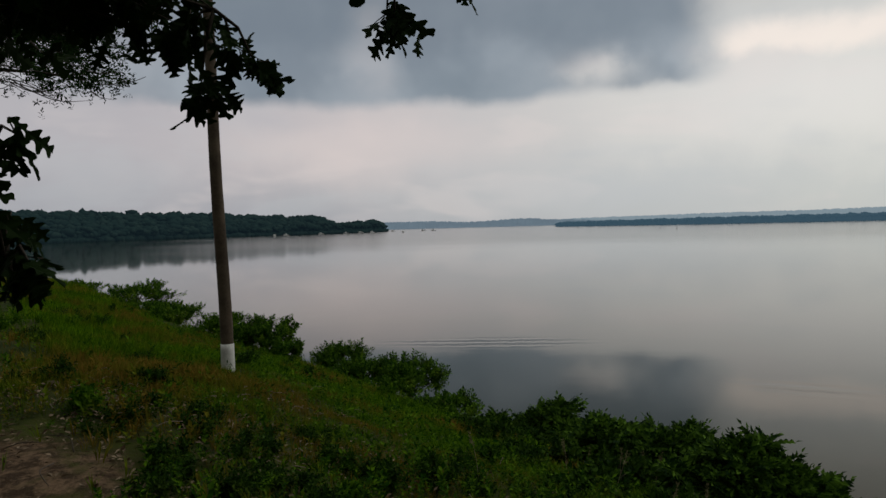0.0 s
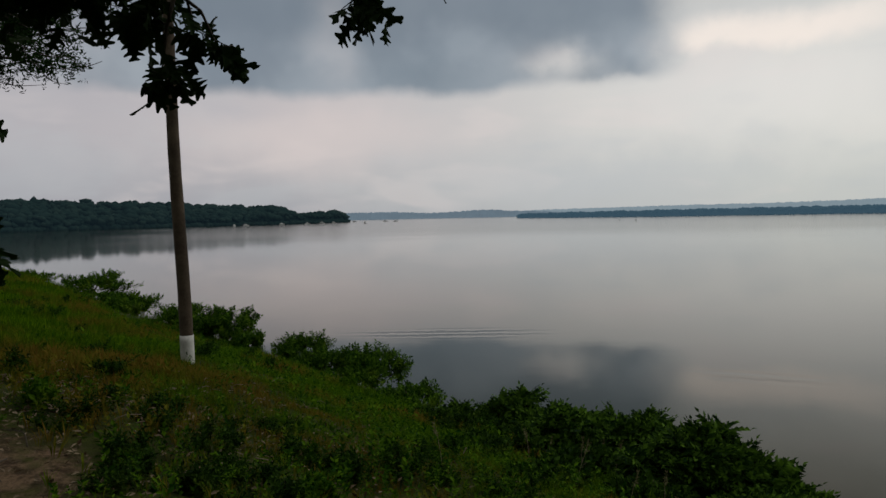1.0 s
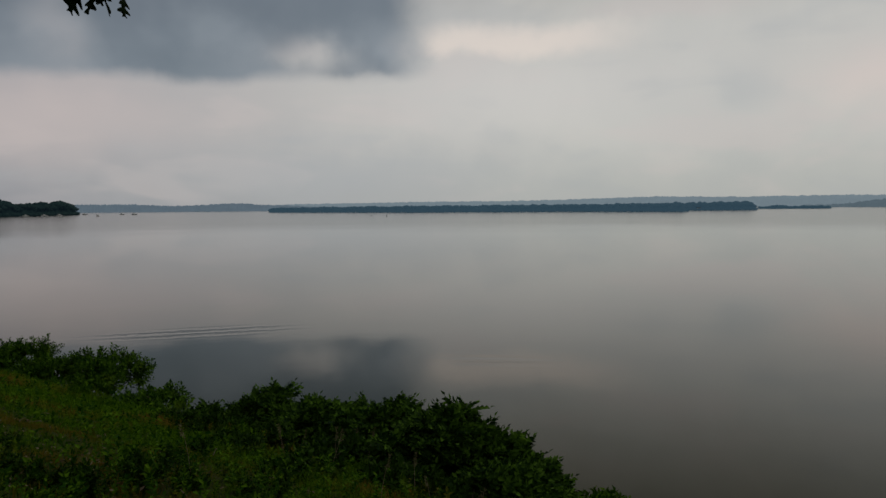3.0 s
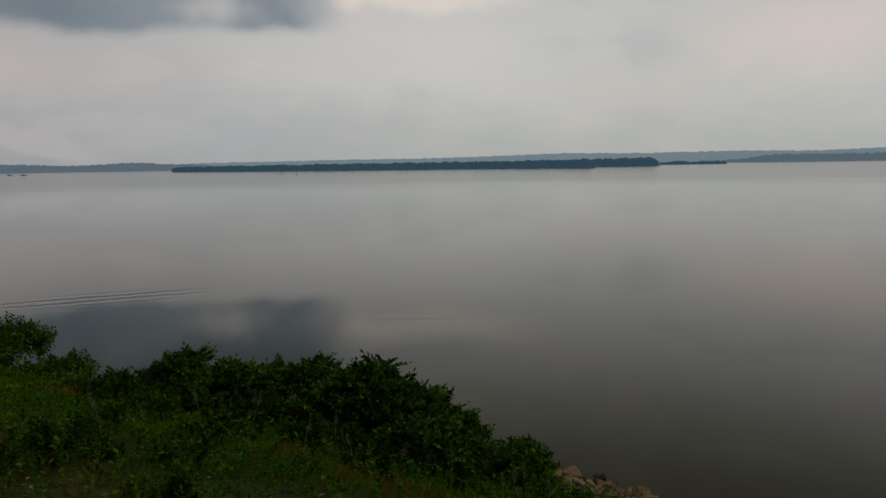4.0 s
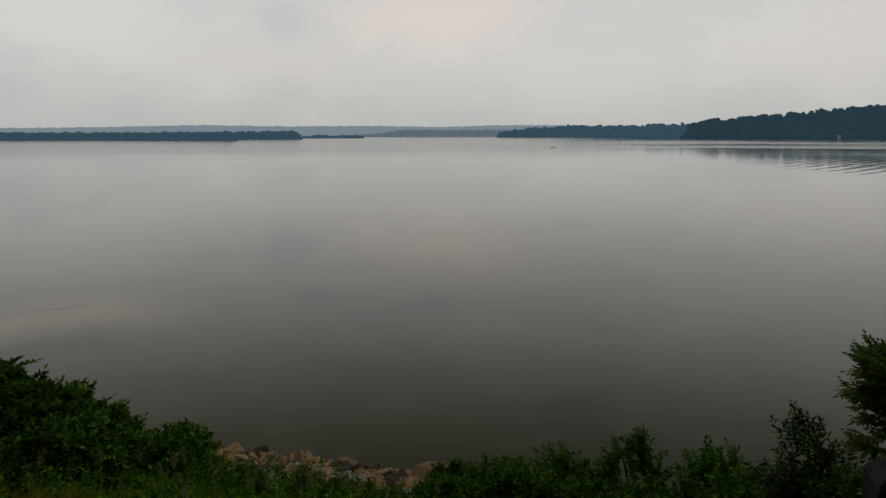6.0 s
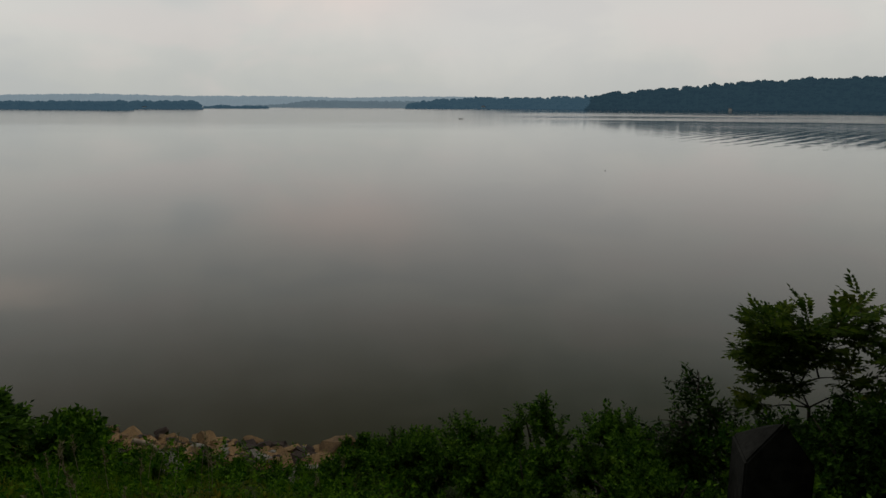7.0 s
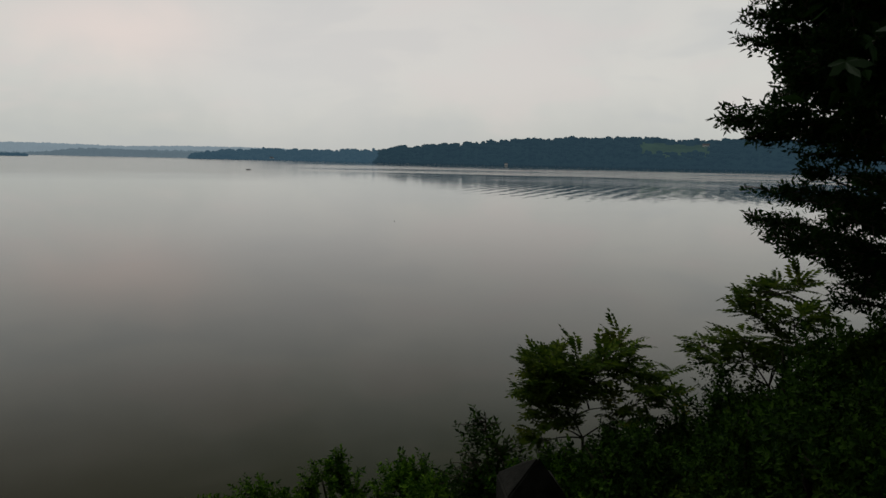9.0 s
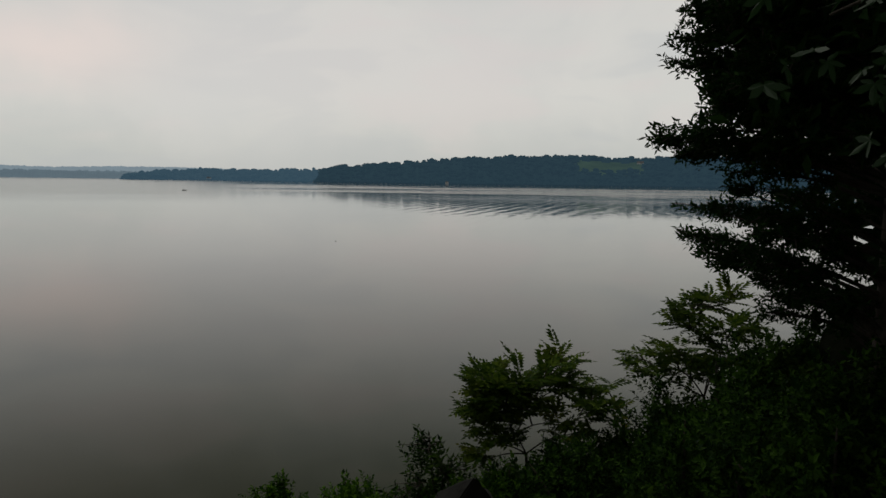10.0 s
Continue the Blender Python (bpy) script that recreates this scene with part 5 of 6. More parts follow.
def shore_oak():
    """The dark tree at the end of the sweep, with narrow leaves in sprays."""
    rng = np.random.default_rng(45)
    tree = new("shore_tree")
    bx, by = 6.07, -1.73
    bz = float(ground_z(bx, by))
    tree.location = (bx, by, bz)
    wood = Buf()
    limb(wood, [(0, 0, -0.2), (0, 0, 1.0), (0.03, -0.02, 2.4), (0, 0.05, 4.5), (0.1, 0, 7.0)], 0.14, 0.06, 10)
    part("trunk", wood, BARK, tree, smooth=True)
    pos, axis = [], []
    def grow(start, tip, thick, dense, spread):
        start, tip = np.asarray(start, float), np.asarray(tip, float)
        mid = (start + tip) / 2 + [0, 0, 0.10] + rng.normal(0, 0.05, 3)
        bough = limb(Buf(), [start, mid, tip], thick, 0.004, 5)
        run = tip - start
        for _ in range(int(dense * np.linalg.norm(run))):
            s = rng.uniform(0.25, 1.0) ** 0.7
            p = start + run * s + [0, 0, 0.10 * math.sin(math.pi * s)]
            out = unit(run * [1, 1, 0.3] + rng.normal(0, 0.75, 3) * np.linalg.norm(run) * [1, 1, 0.55])
            q = p + out * rng.uniform(0.08, spread) * (1.15 - 0.5 * s)
            bough.tube([p, p * 0.5 + q * 0.5 + [0, 0, 0.01], q], [0.005, 0.004, 0.002], 4)
            n = int(rng.integers(2, 5))
            f = rng.uniform(0.3, 1.0, (n, 1))
            pos.append(p + (q - p) * f + rng.normal(0, 0.025, (n, 3)))
            axis.append(out[None] + rng.normal(0, 0.4, (n, 3)) + [0, 0, 0.1])
        part("limb", bough, BARK, tree, smooth=True)

    # long limbs that reach out over the water: bearing, reach, height of the tip
    for a, reach, z in ((86, 1.72, 6.62), (78, 1.66, 6.46), (90, 1.82, 5.88), (96, 1.62, 5.92), (82, 1.6, 5.76), (70, 1.5, 5.84), (88, 1.52, 5.36), (80, 1.56, 5.14), (92, 1.48, 5.04), (74, 1.3, 4.94),
                        (98, 1.2, 4.98), (84, 1.0, 4.82), (70, 0.95, 4.66), (90, 0.98, 4.58), (110, 1.25, 5.2), (120, 1.2, 5.45), (60, 1.3, 5.3), (50, 1.2, 4.95), (100, 0.85, 4.72), (120, 0.7, 4.75),
                        (62, 1.05, 4.78), (84, 1.58, 6.95), (94, 1.6, 7.1), (76, 1.6, 7.3), (88, 1.5, 6.8), (98, 1.45, 6.75), (72, 1.5, 6.7), (104, 1.35, 6.95), (64, 1.4, 6.95), (100, 1.35, 5.62), (66, 1.4, 6.1), (108, 1.4, 6.2), (88, 1.35, 6.12), (92, 1.45, 6.3), (90, 1.62, 7.5), (82, 1.7, 7.7), (96, 1.6, 7.9), (86, 1.75, 8.1), (76, 1.65, 8.0), (92, 1.7, 7.3), (102, 1.5, 7.6), (86, 1.55, 6.5), (91, 1.45, 6.58), (83, 1.4, 6.7), (95, 1.35, 6.64), (88, 1.6, 6.85), (80, 1.5, 6.75), (99, 1.3, 6.4), (77, 1.2, 5.5), (95, 1.1, 5.3), (84, 0.8, 5.2), (100, 0.6, 5.0), (70, 0.7, 5.1), (88, 1.48, 6.2), (82, 1.42, 6.3), (93, 1.4, 6.12), (77, 1.4, 6.18), (97, 1.36, 6.28), (85, 1.5, 6.42)):
        d = np.array([math.cos(radians(a)), math.sin(radians(a)), 0])
        grow((0, 0, z - bz - 0.28 - 0.2 * rng.uniform()), d * (reach - 0.10) + [0, 0, z - bz], 0.022, 26 if z > 5.7 else 21, 0.27)
    # the thick upper crown, and thinner limbs on the far side
    for k in range(120):
        z = 5.75 + 3.6 * (k + 0.5) / 120
        a = k * 2.399 + rng.uniform(-0.3, 0.3)
        d = np.array([math.cos(a), math.sin(a), 0])
        reach = float(np.interp(z, [5.7, 6.2, 6.6, 7.2, 9.4], [1.0, 1.25, 1.2, 1.4, 1.3])) * rng.uniform(0.75, 1.0)
        grow((0, 0, z - bz - 0.35), d * reach + [0, 0, z - bz + rng.uniform(-0.15, 0.15)], 0.018, 20, 0.30)
    for k in range(30):
        a, z = radians(150 + 250 * k / 30 + rng.uniform(-8, 8)), rng.uniform(4.9, 5.8)
        grow((0, 0, z - bz - 0.3), [rng.uniform(0.8, 1.3) * math.cos(a), rng.uniform(0.8, 1.3) * math.sin(a), z - bz], 0.016, 17, 0.30)
    pos, axis = np.concatenate(pos), np.concatenate(axis)
    crown = spread_shoots(Buf(), NARROW_SHOOTS, pos, axis, rng.uniform(0.6, 0.95, len(pos)), rng)
    n = 5600
    d = unit(rng.normal(0, 1, (n, 3)) * [1, 1, 0.3])
    inner = d * rng.uniform(0.2, 1.38, (n, 1)) * [1, 1, 0] + np.stack([np.zeros(n), np.zeros(n), 5.75 + 3.85 * rng.uniform(0, 1, n) - bz], -1)
    scatter(crown, SIMPLE, inner, bases(rng.normal(0, 0.8, (n, 3)), rng), rng.uniform(0.12, 0.2, n))
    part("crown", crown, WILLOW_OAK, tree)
    return tagged(tree, "dark tree with dense sprays of narrow leaves", "tree")


shore_oak()


def maple_branch_tree():
    """A maple behind the viewer; its leafy limb hangs in front of the shore tree."""
    rng = np.random.default_rng(51)
    tree = new("maple_tree")
    bx, by = 3.22, -3.51
    bz = float(ground_z(bx, by))
    tree.location = (bx, by, bz)
    wood = Buf()
    limb(wood, [(0, 0, -0.2), (0, 0, 1.5), (0.05, 0.1, 3.5), (0, 0, 6.5)], 0.16, 0.06, 10)
    part("trunk", wood, BARK, tree, smooth=True)
    ways = [np.array([(0, 0, 2.6), (0.0, 1.6, 2.9), (-0.05, 2.7, 2.5), (-0.2, 3.45, 2.15)]), np.array([(0, 0, 2.2), (0.3, 1.4, 2.4), (0.4, 2.4, 2.1), (0.3, 3.0, 1.85)])]
    branches = []
    for w in ways:
        branches.append(part("branch", limb(Buf(), w, 0.035, 0.005, 6), BARK, tree, smooth=True))
    mesh = Buf().add(*MAPLE_LEAF).mesh("maple_leaf", MAPLE)
    for k in range(170):
        w = ways[k % 2]
        s = rng.uniform(1.2, 3.0)
        a = int(min(2, s))
        at = w[a] + (w[a + 1] - w[a]) * (s - a) + rng.uniform(-0.26, 0.26, 3)
        down = np.array([rng.normal(-0.4, 0.4), rng.normal(0.3, 0.4), rng.normal(-0.55, 0.3)])
        turn = bases(down[None], rng, loose=0.35)[0]
        leaf = new("leaf", mesh)
        leaf.parent = branches[k % 2]
        leaf.matrix_basis = Matrix.LocRotScale(Vector(at), Matrix(turn.tolist()).to_quaternion(), Vector((1, 1, 1)) * rng.uniform(0.09, 0.15))
    # unseen crown, spread wide to keep skylight off the undergrowth
    n = 5600
    pos = unit(rng.normal(0, 1, (n, 3))) * rng.uniform(0.4, 1, (n, 1)) * [3.8, 2.8, 1.6] + [1.9, 0.9, 5.4]
    part("crown", scatter(Buf(), SIMPLE, pos, bases(rng.normal(0, 0.6, (n, 3)) + [0, 0, -0.5], rng), rng.uniform(0.28, 0.4, n)), MAPLE, tree)
    return tagged(tree, "maple with broad pale-backed leaves on a low limb", "tree")


maple_branch_tree()


def make_shade_tree():
    rng = np.random.default_rng(61)
    tree = new("woodland_tree")
    wood = Buf()
    limb(wood, [(0, 0, -0.3), (0.05, 0, 2), (0, 0.1, 5), (0.1, 0, 9)], 0.2, 0.06, 8)
    for k in range(9):
        a, h = k * 2.4, 2.2 + 0.7 * k
        limb(wood, [(0, 0, h), (1.0 * math.cos(a), 1.0 * math.sin(a), h + 0.6), (2.2 * math.cos(a), 2.2 * math.sin(a), h + 0.8)], 0.05, 0.01, 5)
    part("trunk", wood, BARK, tree, smooth=True)
    n = 3600
    pos = unit(rng.normal(0, 1, (n, 3))) * rng.uniform(0.3, 1, (n, 1)) ** 0.5 * [2.8, 2.8, 4.4] + [0, 0, 5.2]
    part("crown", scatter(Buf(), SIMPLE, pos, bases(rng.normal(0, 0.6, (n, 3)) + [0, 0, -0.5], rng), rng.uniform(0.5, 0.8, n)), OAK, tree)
    return tagged(tree, "dark broadleaf tree added behind the bank to block skylight", "tree", "trees of the wood behind the bank")


# trees added behind the viewer, nearly all unseen, to block skylight and close the place
model = make_shade_tree()
for i, (x, y, s) in enumerate(((-8.5, -4.5, 1.1), (-5.5, -6.5, 1.0), (-2.0, -7.5, 1.15), (1.5, -8.0, 1.0), (5.0, -8.5, 1.1), (-11.0, 0.0, 1.0), (8.5, -10.5, 1.1),
                               (-8.0, -11.0, 1.2), (-3.5, -12.0, 1.1), (1.0, -13.0, 1.2), (6.0, -14.0, 1.1), (-13.5, -6.0, 1.1), (-15.0, 3.0, 1.1),
                               (9.0, -5.5, 1.25), (5.2, -5.6, 1.2), (11.5, -9.0, 1.3), (2.2, -6.0, 1.2), (-1.2, -5.2, 1.1), (-4.4, -4.0, 1.1))):
    m = pose(x, y, float(ground_z(x, y)), 0, 0, i * 77)
    ob = model if i == 0 else copy_thing(model, m)
    ob.matrix_basis = m @ Matrix.Scale(s, 4)


# ---- pole, fence post, stones ----
def pole():
    p = new("utility_pole")
    p.matrix_basis = Matrix.Translation((-3.545, 13.2, 3.0)) @ pose(0, 0, 0, 0.45, -1.15, 0)
    b = Buf()
    zs = np.linspace(-0.4, 9.0, 26)
    b.tube(np.stack([0.012 * np.sin(zs * 1.3), 0.01 * np.sin(zs * 0.9 + 1), zs], -1), np.interp(zs, [-0.4, 9], [0.112, 0.078]) + 0.002 * np.sin(zs * 7), 20)
    part("shaft", b, POLE_WOOD, p, "weathered brown wood", smooth=True)
    zs = np.linspace(0.14, 0.70, 6)
    c = Buf().tube(np.stack([0.012 * np.sin(zs * 1.3), 0.01 * np.sin(zs * 0.9 + 1), zs], -1), np.interp(zs, [-0.4, 9], [0.112, 0.078]) + 0.004, 20)
    part("painted_band", c, WHITE_PAINT, p, "worn white painted band", smooth=True)
    return tagged(p, "weathered wooden pole with a white painted foot", "pole")


pole()


def fence_post():
    p = new("fence_post")
    p.matrix_basis = pose(1.476, 0.980, float(ground_z(1.476, 0.980)), 0, 0, 17)
    top = 5.106 - float(ground_z(1.476, 0.980))
    bm = bmesh.new()
    w, d, h = 0.044, 0.045, top - 0.062
    low = [bm.verts.new(c) for c in ((-d, -w, -0.1), (d, -w, -0.1), (d, w, -0.1), (-d, w, -0.1))]
    high = [bm.verts.new(c) for c in ((-d, -w, h), (d, -w, h), (d, w, h), (-d, w, h))]
    a, b = bm.verts.new((-d, 0, top)), bm.verts.new((d, 0, top - 0.045))
    for i in range(4):
        j = (i + 1) % 4
        if i in (0, 2):
            bm.faces.new((low[i], low[j], high[j], high[i]))
    bm.faces.new((low[1], low[2], high[2], b, high[1]))
    bm.faces.new((low[3], low[0], high[0], a, high[3]))
    bm.faces.new((high[0], high[1], b, a))
    bm.faces.new((high[2], high[3], a, b))
    bm.faces.new(low[::-1])
    bmesh.ops.recalc_face_normals(bm, faces=bm.faces[:])
    bmesh.ops.bevel(bm, geom=bm.edges[:], offset=0.003, segments=2, affect="EDGES")
    me = bpy.data.meshes.new("post")
    bm.to_mesh(me)
    me.materials.append(POST_WOOD)
    post = new("post", me)
    post.parent = p
    return tagged(p, "grey weathered fence post with a pointed gable top", "fence post")


fence_post()


def stone_mesh(seed, squareness):
    rng = np.random.default_rng(seed)
    bm = bmesh.new()
    bmesh.ops.create_cube(bm, size=1.0)
    bmesh.ops.subdivide_edges(bm, edges=bm.edges[:], cuts=2, use_grid_fill=True)
    for p in bm.verts:
        c = np.array(p.co)
        ball = c / np.linalg.norm(c) * 0.62
        c = c * squareness + ball * (1 - squareness) + rng.normal(0, 0.035, 3)
        p.co = c
    for _ in range(4):
        n = unit(rng.normal(0, 1, 3))
        bmesh.ops.bisect_plane(bm, geom=bm.verts[:] + bm.edges[:] + bm.faces[:], plane_co=n * rng.uniform(0.36, 0.48), plane_no=n, clear_outer=True)
        bmesh.ops.holes_fill(bm, edges=bm.edges[:])
    bmesh.ops.recalc_face_normals(bm, faces=bm.faces[:])
    me = bpy.data.meshes.new("stone")
    bm.to_mesh(me)
    bm.free()
    return me


def stones():
    rng = np.random.default_rng(12)
    shapes = [stone_mesh(i, 0.35 + 0.1 * (i % 6)) for i in range(10)]
    kinds = []
    for mat in (STONE, DARK_STONE, PALE_STONE):
        row = []
        for me in shapes:
            c = me.copy()
            c.materials.append(mat)
            row.append(c)
        kinds.append(row)
    words = ["tan angular riprap stone at the water's edge", "dark wet stone among the riprap", "pale bleached stone lying among the plants"]

    def stone(x, y, lift, size, mat, seed):
        ob = new("stone", kinds[mat][seed % 10])
        z = max(-0.05, float(ground_z(x, y))) + lift
        ob.matrix_basis = pose(x, y, z, rng.uniform(-20, 20), rng.uniform(-20, 20), rng.uniform(0, 360)) @ Matrix.Diagonal((*size, 1))
        tagged(ob, words[mat], "stone", "riprap stones")

    # chosen large ones
    for i, (x, y, s, mat) in enumerate(((9.22, 7.50, 0.62, 0), (8.15, 10.9, 0.52, 0), (8.50, 10.65, 0.30, 1), (8.74, 9.35, 0.34, 1), (8.72, 8.95, 0.46, 1),
                                        (8.95, 8.25, 0.48, 0), (8.35, 10.2, 0.45, 0), (9.15, 8.0, 0.30, 2), (8.62, 9.7, 0.50, 0), (8.05, 10.35, 0.4, 0))):
        s *= 0.66 if i else 0.95
        stone(x, y, s * 0.18, (s * 1.15, s * 0.8, s * (0.55 if i else 0.68)), mat, i or 5)
    for i in range(290):
        t = rng.uniform(0, 1)
        y = 12.4 - 5.3 * t
        edge = float(np.interp(-y, -SHORE[:, 1], SHORE[:, 0]))
        s = rng.uniform(0.09, 0.30) * rng.uniform(0.55, 1)
        stone(edge + rng.uniform(-1.5, 0.12), y, s * 0.1, (s * rng.uniform(0.9, 1.4), s, s * rng.uniform(0.5, 0.8)), int(rng.choice([0, 0, 0, 0, 0, 1, 1, 1])), i)
    for i, (x, y, s) in enumerate(((7.15, 9.0, 0.26), (6.6, 8.3, 0.28), (7.9, 7.0, 0.32), (7.5, 6.9, 0.2), (6.9, 9.9, 0.24), (7.4, 4.3, 0.4), (7.5, 4.0, 0.28))):
        stone(x, y, s * 0.25, (s * 1.3, s, s * 0.6), 2, i + 3)
    for i in range(70):
        y = 12.3 - 5.2 * rng.uniform(0, 1)
        edge = float(np.interp(-y, -SHORE[:, 1], SHORE[:, 0]))
        s = rng.uniform(0.16, 0.38)
        stone(edge + rng.uniform(-1.2, 0.05), y, 0.05, (s, s * rng.uniform(0.5, 0.8), s * rng.uniform(0.16, 0.28)), int(rng.choice([0, 0, 2])), i + 5)
    bits = Buf()
    n = 2600
    y = rng.uniform(7.0, 12.6, n)
    x = np.interp(-y, -SHORE[:, 1], SHORE[:, 0]) + rng.uniform(-1.6, 0.1, n)
    crowns(bits, np.stack([x, y, np.maximum(ground_z(x, y), -0.03) + 0.01], -1), rng.uniform(0.03, 0.11, n), rng.uniform(0.02, 0.06, n), rng, LOW_BLOB)
    tagged(part("gravel", bits, GRAVEL), "tan gravel and chips between the riprap stones", "gravel", kind="stuff")
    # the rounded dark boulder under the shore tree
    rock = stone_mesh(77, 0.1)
    rock.materials.append(SHADED_STONE)
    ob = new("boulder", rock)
    sub = ob.modifiers.new("round", "SUBSURF")
    sub.levels = sub.render_levels = 2
    x, y = 6.66, -2.23
    ob.matrix_basis = pose(x, y, 3.84, 0, 0, 40) @ Matrix.Diagonal((1.5, 1.45, 1.4, 1))
    tagged(ob, "large rounded boulder beside the shore tree, darkened in colour for its shade", "boulder")
    for i in range(9):
        fx, fy = 6.64 + rng.uniform(-0.45, 0.25), -2.16 + rng.uniform(-0.3, 0.45)
        stalk = part("dry_stalk", limb(Buf(), [(0, 0, -0.1), (rng.normal(0, 0.03), rng.normal(0, 0.03), 0.2), (rng.normal(0, 0.09), rng.normal(0, 0.09), rng.uniform(0.35, 0.5))], 0.006, 0.003, 5), BARK, smooth=True)
        stalk.location = (fx, fy, 4.48)
        tagged(stalk, "thin dry stalk rising from the boulder", "stalk", "stalks on the boulder")
    log = Buf()
    limb(log, [(7.35, 9.89, 0.50), (7.38, 9.61, 0.51), (7.34, 9.33, 0.48)], 0.05, 0.035, 8)
    tagged(part("driftwood_log", log, DRIFT, smooth=True), "bleached driftwood log lying on the riprap", "driftwood")


stones()


# ---- ground cover ----
def cover():
    rng = np.random.default_rng(3)

    def sow(n, y0, y1, q0, q1, fall):
        """Spots on the bank between two distances from the water, thinning out away from the viewer."""
        y = rng.uniform(y0, y1, n)
        x = np.interp(-y, -SHORE[:, 1], SHORE[:, 0]) - rng.uniform(q0, q1, n) * 1.25
        d = np.hypot(x - EX, y - EY)
        keep = (rng.uniform(0, 1, n) < np.minimum(1, (7 / np.maximum(d, 1)) ** fall)) & (d > 1.3)
        q = shore_distance(x, y)
        keep &= (q > q0) & (q < q1 + 3)
        return x[keep], y[keep], q[keep]

    def bare(x, y):
        return np.hypot((x + 3.9) / 1.9, (y - 5.9) / 1.5)

    x, y, q = sow(60000, -6, 48, 0.9, 16, 0.95)
    keep = (rng.uniform(0, 1, len(x)) < np.clip(bare(x, y) - 0.75, 0.02, 1)) & ((q > 1.9) | (y > 12.4) | (y < 7.0))
    x, y, q = x[keep], y[keep], q[keep]
    # thicker and taller on the open middle of the slope
    lx, ly, lq = sow(62000, 7.5, 27, 1.6, 11, 0.6)
    more = (bare(lx, ly) > 1.5) & (np.hypot(lx + 2.6, ly - 7.6) > 1.9 + rng.normal(0, 0.3, len(lx)))
    x, y, q = np.concatenate([x, lx[more]]), np.concatenate([y, ly[more]]), np.concatenate([q, lq[more]])
    far = np.hypot(x - EX, y - EY)
    pos = np.stack([x, y, ground_z(x, y) - 0.02], -1)
    tall = rng.uniform(0.10, 0.24, len(x)) * (1 + 0.35 * np.sin(x * 0.9 + y * 0.5)) * (0.55 + far / 28)
    ups = rng.normal(0, 0.12, pos.shape) + [0, 0, 1]
    tagged(part("grass", spread_shoots(Buf(), TUFTS, pos, ups, tall, rng), GRASS), "rough green grass with dry yellow patches", "grass", kind="stuff")

    x, y, q = sow(42000, -6, 48, 0.6, 12.5, 1.15)
    patch = np.sin(x * 1.3 + 0.8 * np.sin(y * 1.1)) * np.sin(y * 0.8 + 0.5) + rng.normal(0, 0.35, len(x)) + np.interp(q, [0, 5, 11], [0.9, 0.4, 0.05])
    lawn = (y > 9.5) & (q > 2.6) & (rng.uniform(0, 1, len(x)) < 0.5)     # open grass in the middle of the slope
    keep = (patch > -0.85) & ~lawn & (bare(x, y) > 1.05) & ((q > 1.3) | (y > 12.4) | (y < 7.0))
    x, y, q = x[keep], y[keep], q[keep]
    h = rng.uniform(0.08, 0.42, len(x)) * np.interp(q, [0, 6, 12], [1.15, 1.0, 0.5])
    pos = np.stack([x, y, ground_z(x, y) + h], -1)
    ups = rng.normal(0, 0.3, pos.shape) + [0, 0, 1]
    size = (0.5 + 0.8 * rng.uniform(0, 1, len(x)) ** 1.6) * np.interp(np.hypot(x - EX, y - EY), [4, 12], [0.62, 1.05])
    tagged(part("weeds", spread_shoots(Buf(), WEED_SHOOTS + LEAFY_SHOOTS[:1], pos, ups, size, rng), WEED), "tangled leafy weeds covering the slope", "weeds", kind="stuff")

    n = 3800
    x, y = rng.normal(-3.2, 2.0, n), rng.normal(8.0, 1.9, n)
    pos = np.stack([x, y, ground_z(x, y) + rng.uniform(0.01, 0.09, n)], -1)
    flat = rng.normal(0, 1, (n, 3)) * [1, 1, 0.35]
    tagged(part("leaf_litter", scatter(Buf(), SIMPLE, pos, bases(flat, rng, loose=0.3), rng.uniform(0.03, 0.085, n)), DRY), "dry brown leaves scattered on bare soil", "leaf litter", kind="stuff")

    stems = Buf()
    for i in range(170):
        x, y = rng.normal(-3.0, 1.5), rng.normal(8.9, 1.1)
        if bare(x, y) < 1.25:
            continue
        p = np.array([x, y, float(ground_z(x, y)) + rng.uniform(0.02, 0.10)])
        a, l, h = rng.uniform(0, 6.28), rng.uniform(0.06, 0.20), rng.uniform(0.0, 0.07)
        d, w = np.array([math.cos(a), math.sin(a), 0]), np.array([-math.sin(a), math.cos(a), 0])
        limb(stems, [p, p + d * l * 0.5 + w * rng.normal(0, 0.04) + [0, 0, h], p + d * l + w * rng.normal(0, 0.06) + [0, 0, h * 0.5]], 0.005, 0.003, 4)
    tagged(part("dry_stems", stems, DRIFT, smooth=True), "bleached curled dead stems tangled in the grass", "dead stems", kind="stuff")

    for i in range(9):
        x, y = rng.normal(-2.4, 1.3), rng.normal(7.4, 1.2)
        z = float(ground_z(x, y)) + 0.03
        a, l = rng.uniform(0, 6.28), rng.uniform(0.25, 0.7)
        b = limb(Buf(), [(0, 0, 0), (l * 0.5 * math.cos(a), l * 0.5 * math.sin(a), 0.05), (l * math.cos(a + 0.3), l * math.sin(a + 0.3), 0.02)], 0.006, 0.003, 5)
        ob = part("fallen_twig", b, BARK, smooth=True)
        ob.location = (x, y, z)
        tagged(ob, "dead fallen twig lying in the grass", "twig", "fallen twigs")


cover()


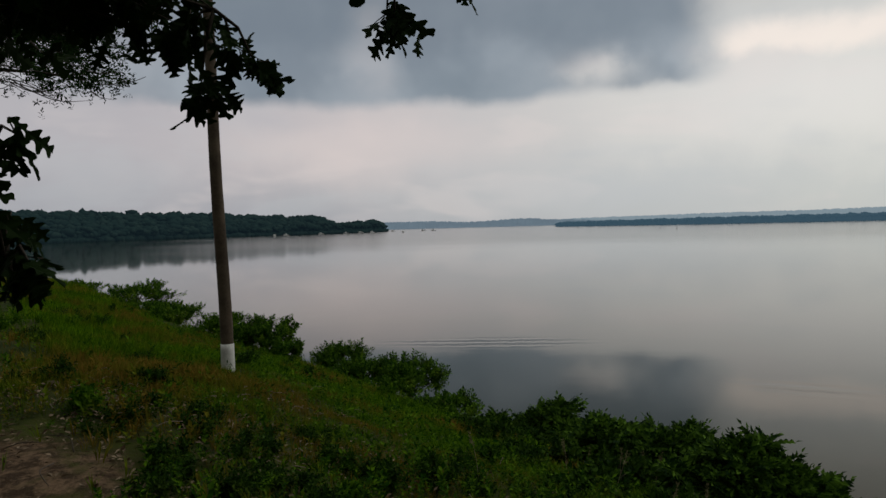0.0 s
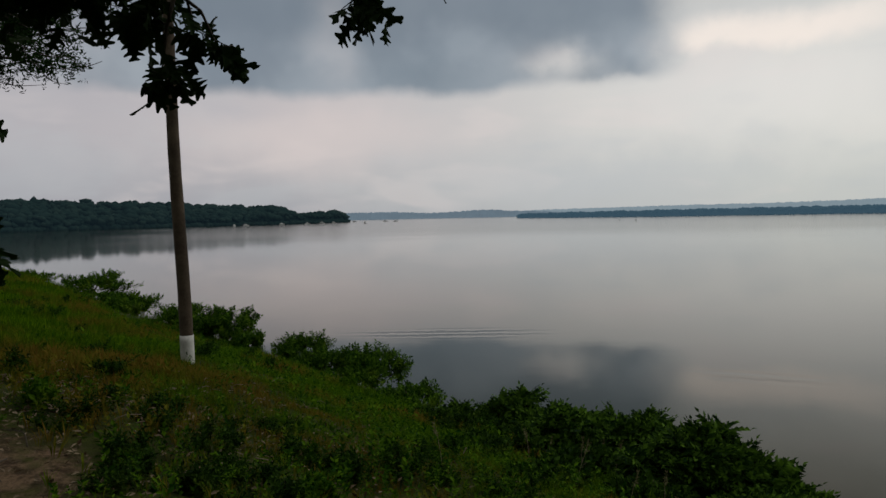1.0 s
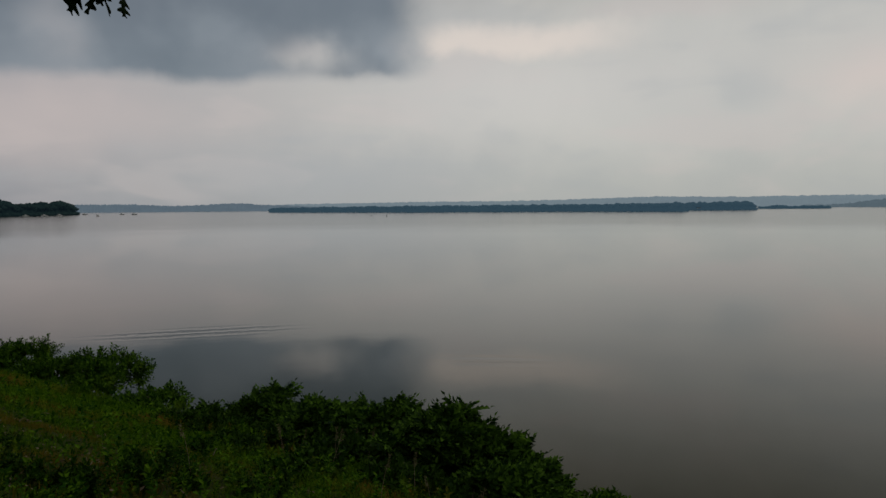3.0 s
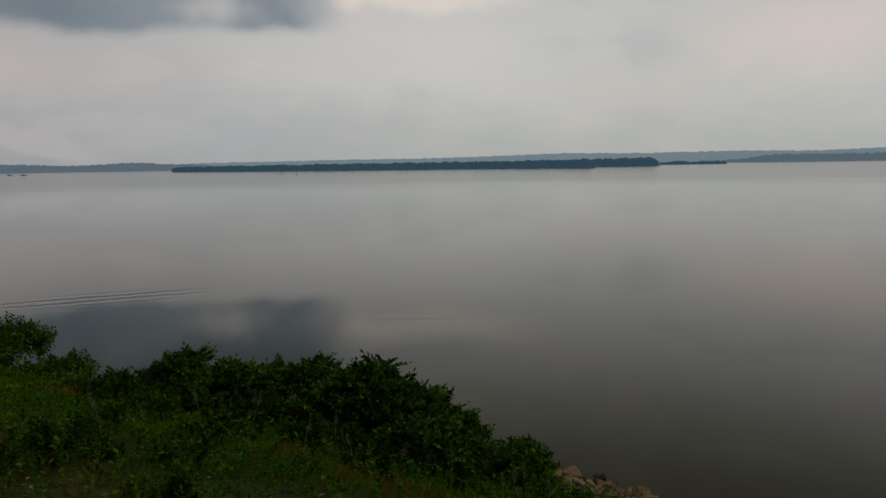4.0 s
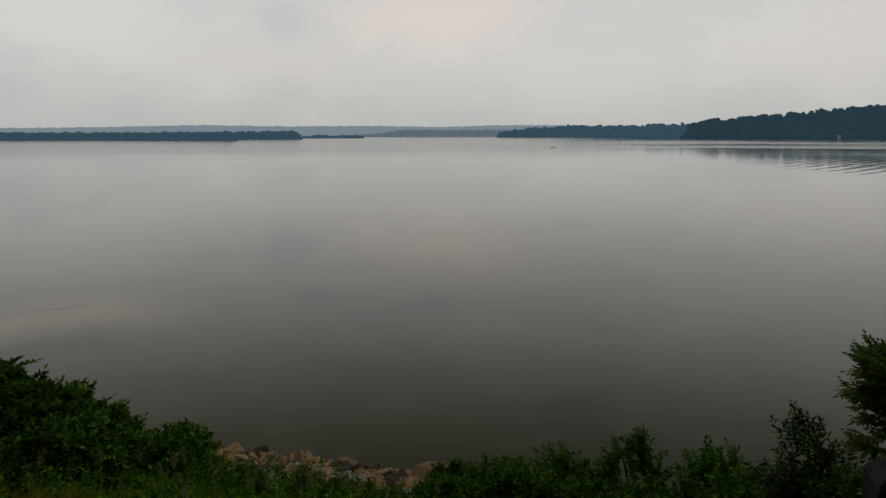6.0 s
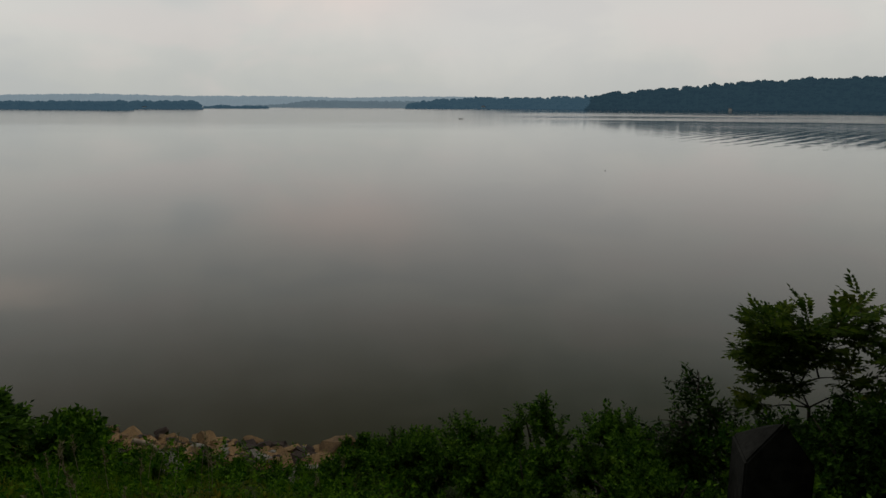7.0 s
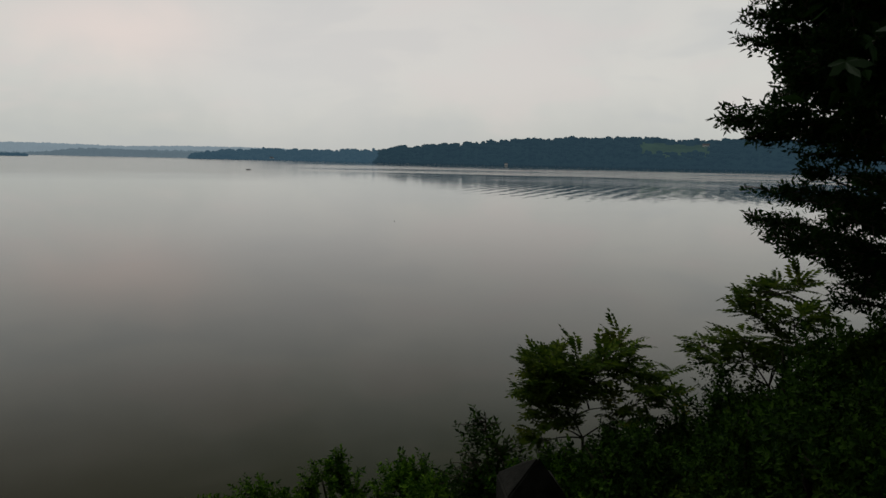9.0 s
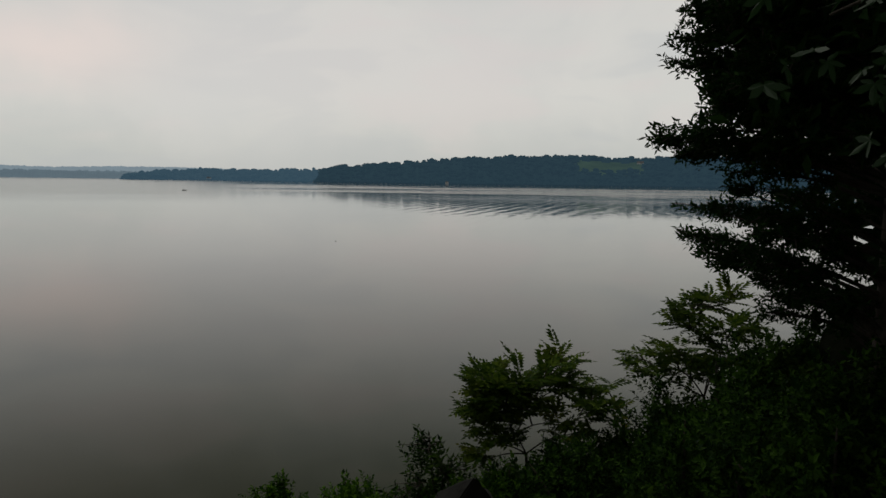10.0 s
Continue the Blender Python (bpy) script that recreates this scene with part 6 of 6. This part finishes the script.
def seed_stalk():
    """A dry grass stalk with a pale feathered head."""
    rng = np.random.default_rng(71)
    top = new("seed_stalk")
    part("stem", limb(Buf(), [(0, 0, -0.05), (0.02, 0.01, 0.3), (0.06, 0.0, 0.58)], 0.004, 0.002, 5), DRIFT, top, smooth=True)
    s = rng.uniform(0, 1, 26)
    pos = np.stack([0.06 + 0.03 * s, np.zeros(26), 0.50 + 0.16 * s], -1) + rng.normal(0, 0.008, (26, 3))
    part("seed_head", scatter(Buf(), SIMPLE, pos, bases(rng.normal(0, 0.5, (26, 3)) + [0.2, 0, 0.9], rng), rng.uniform(0.03, 0.05, 26)), PALE_HEAD, top, "pale dry seed head")
    return tagged(top, "dry grass stalk with a pale seed head", "grass stalk", "seed stalks among the weeds")


def seed_stalks():
    rng = np.random.default_rng(72)
    model = seed_stalk()
    for i in range(40):
        if i < 16:
            x, y = rng.normal(2.7, 0.9), rng.normal(10.6, 1.6)
        else:
            x, y = rng.uniform(3.2, 7.2), rng.uniform(5.5, 9.2)
        m = pose(x, y, float(ground_z(x, y)), rng.normal(0, 8), rng.normal(0, 8), rng.uniform(0, 360)) @ Matrix.Scale(rng.uniform(0.7, 1.15), 4)
        ob = model if i == 0 else copy_thing(model, m)
        ob.matrix_basis = m


seed_stalks()
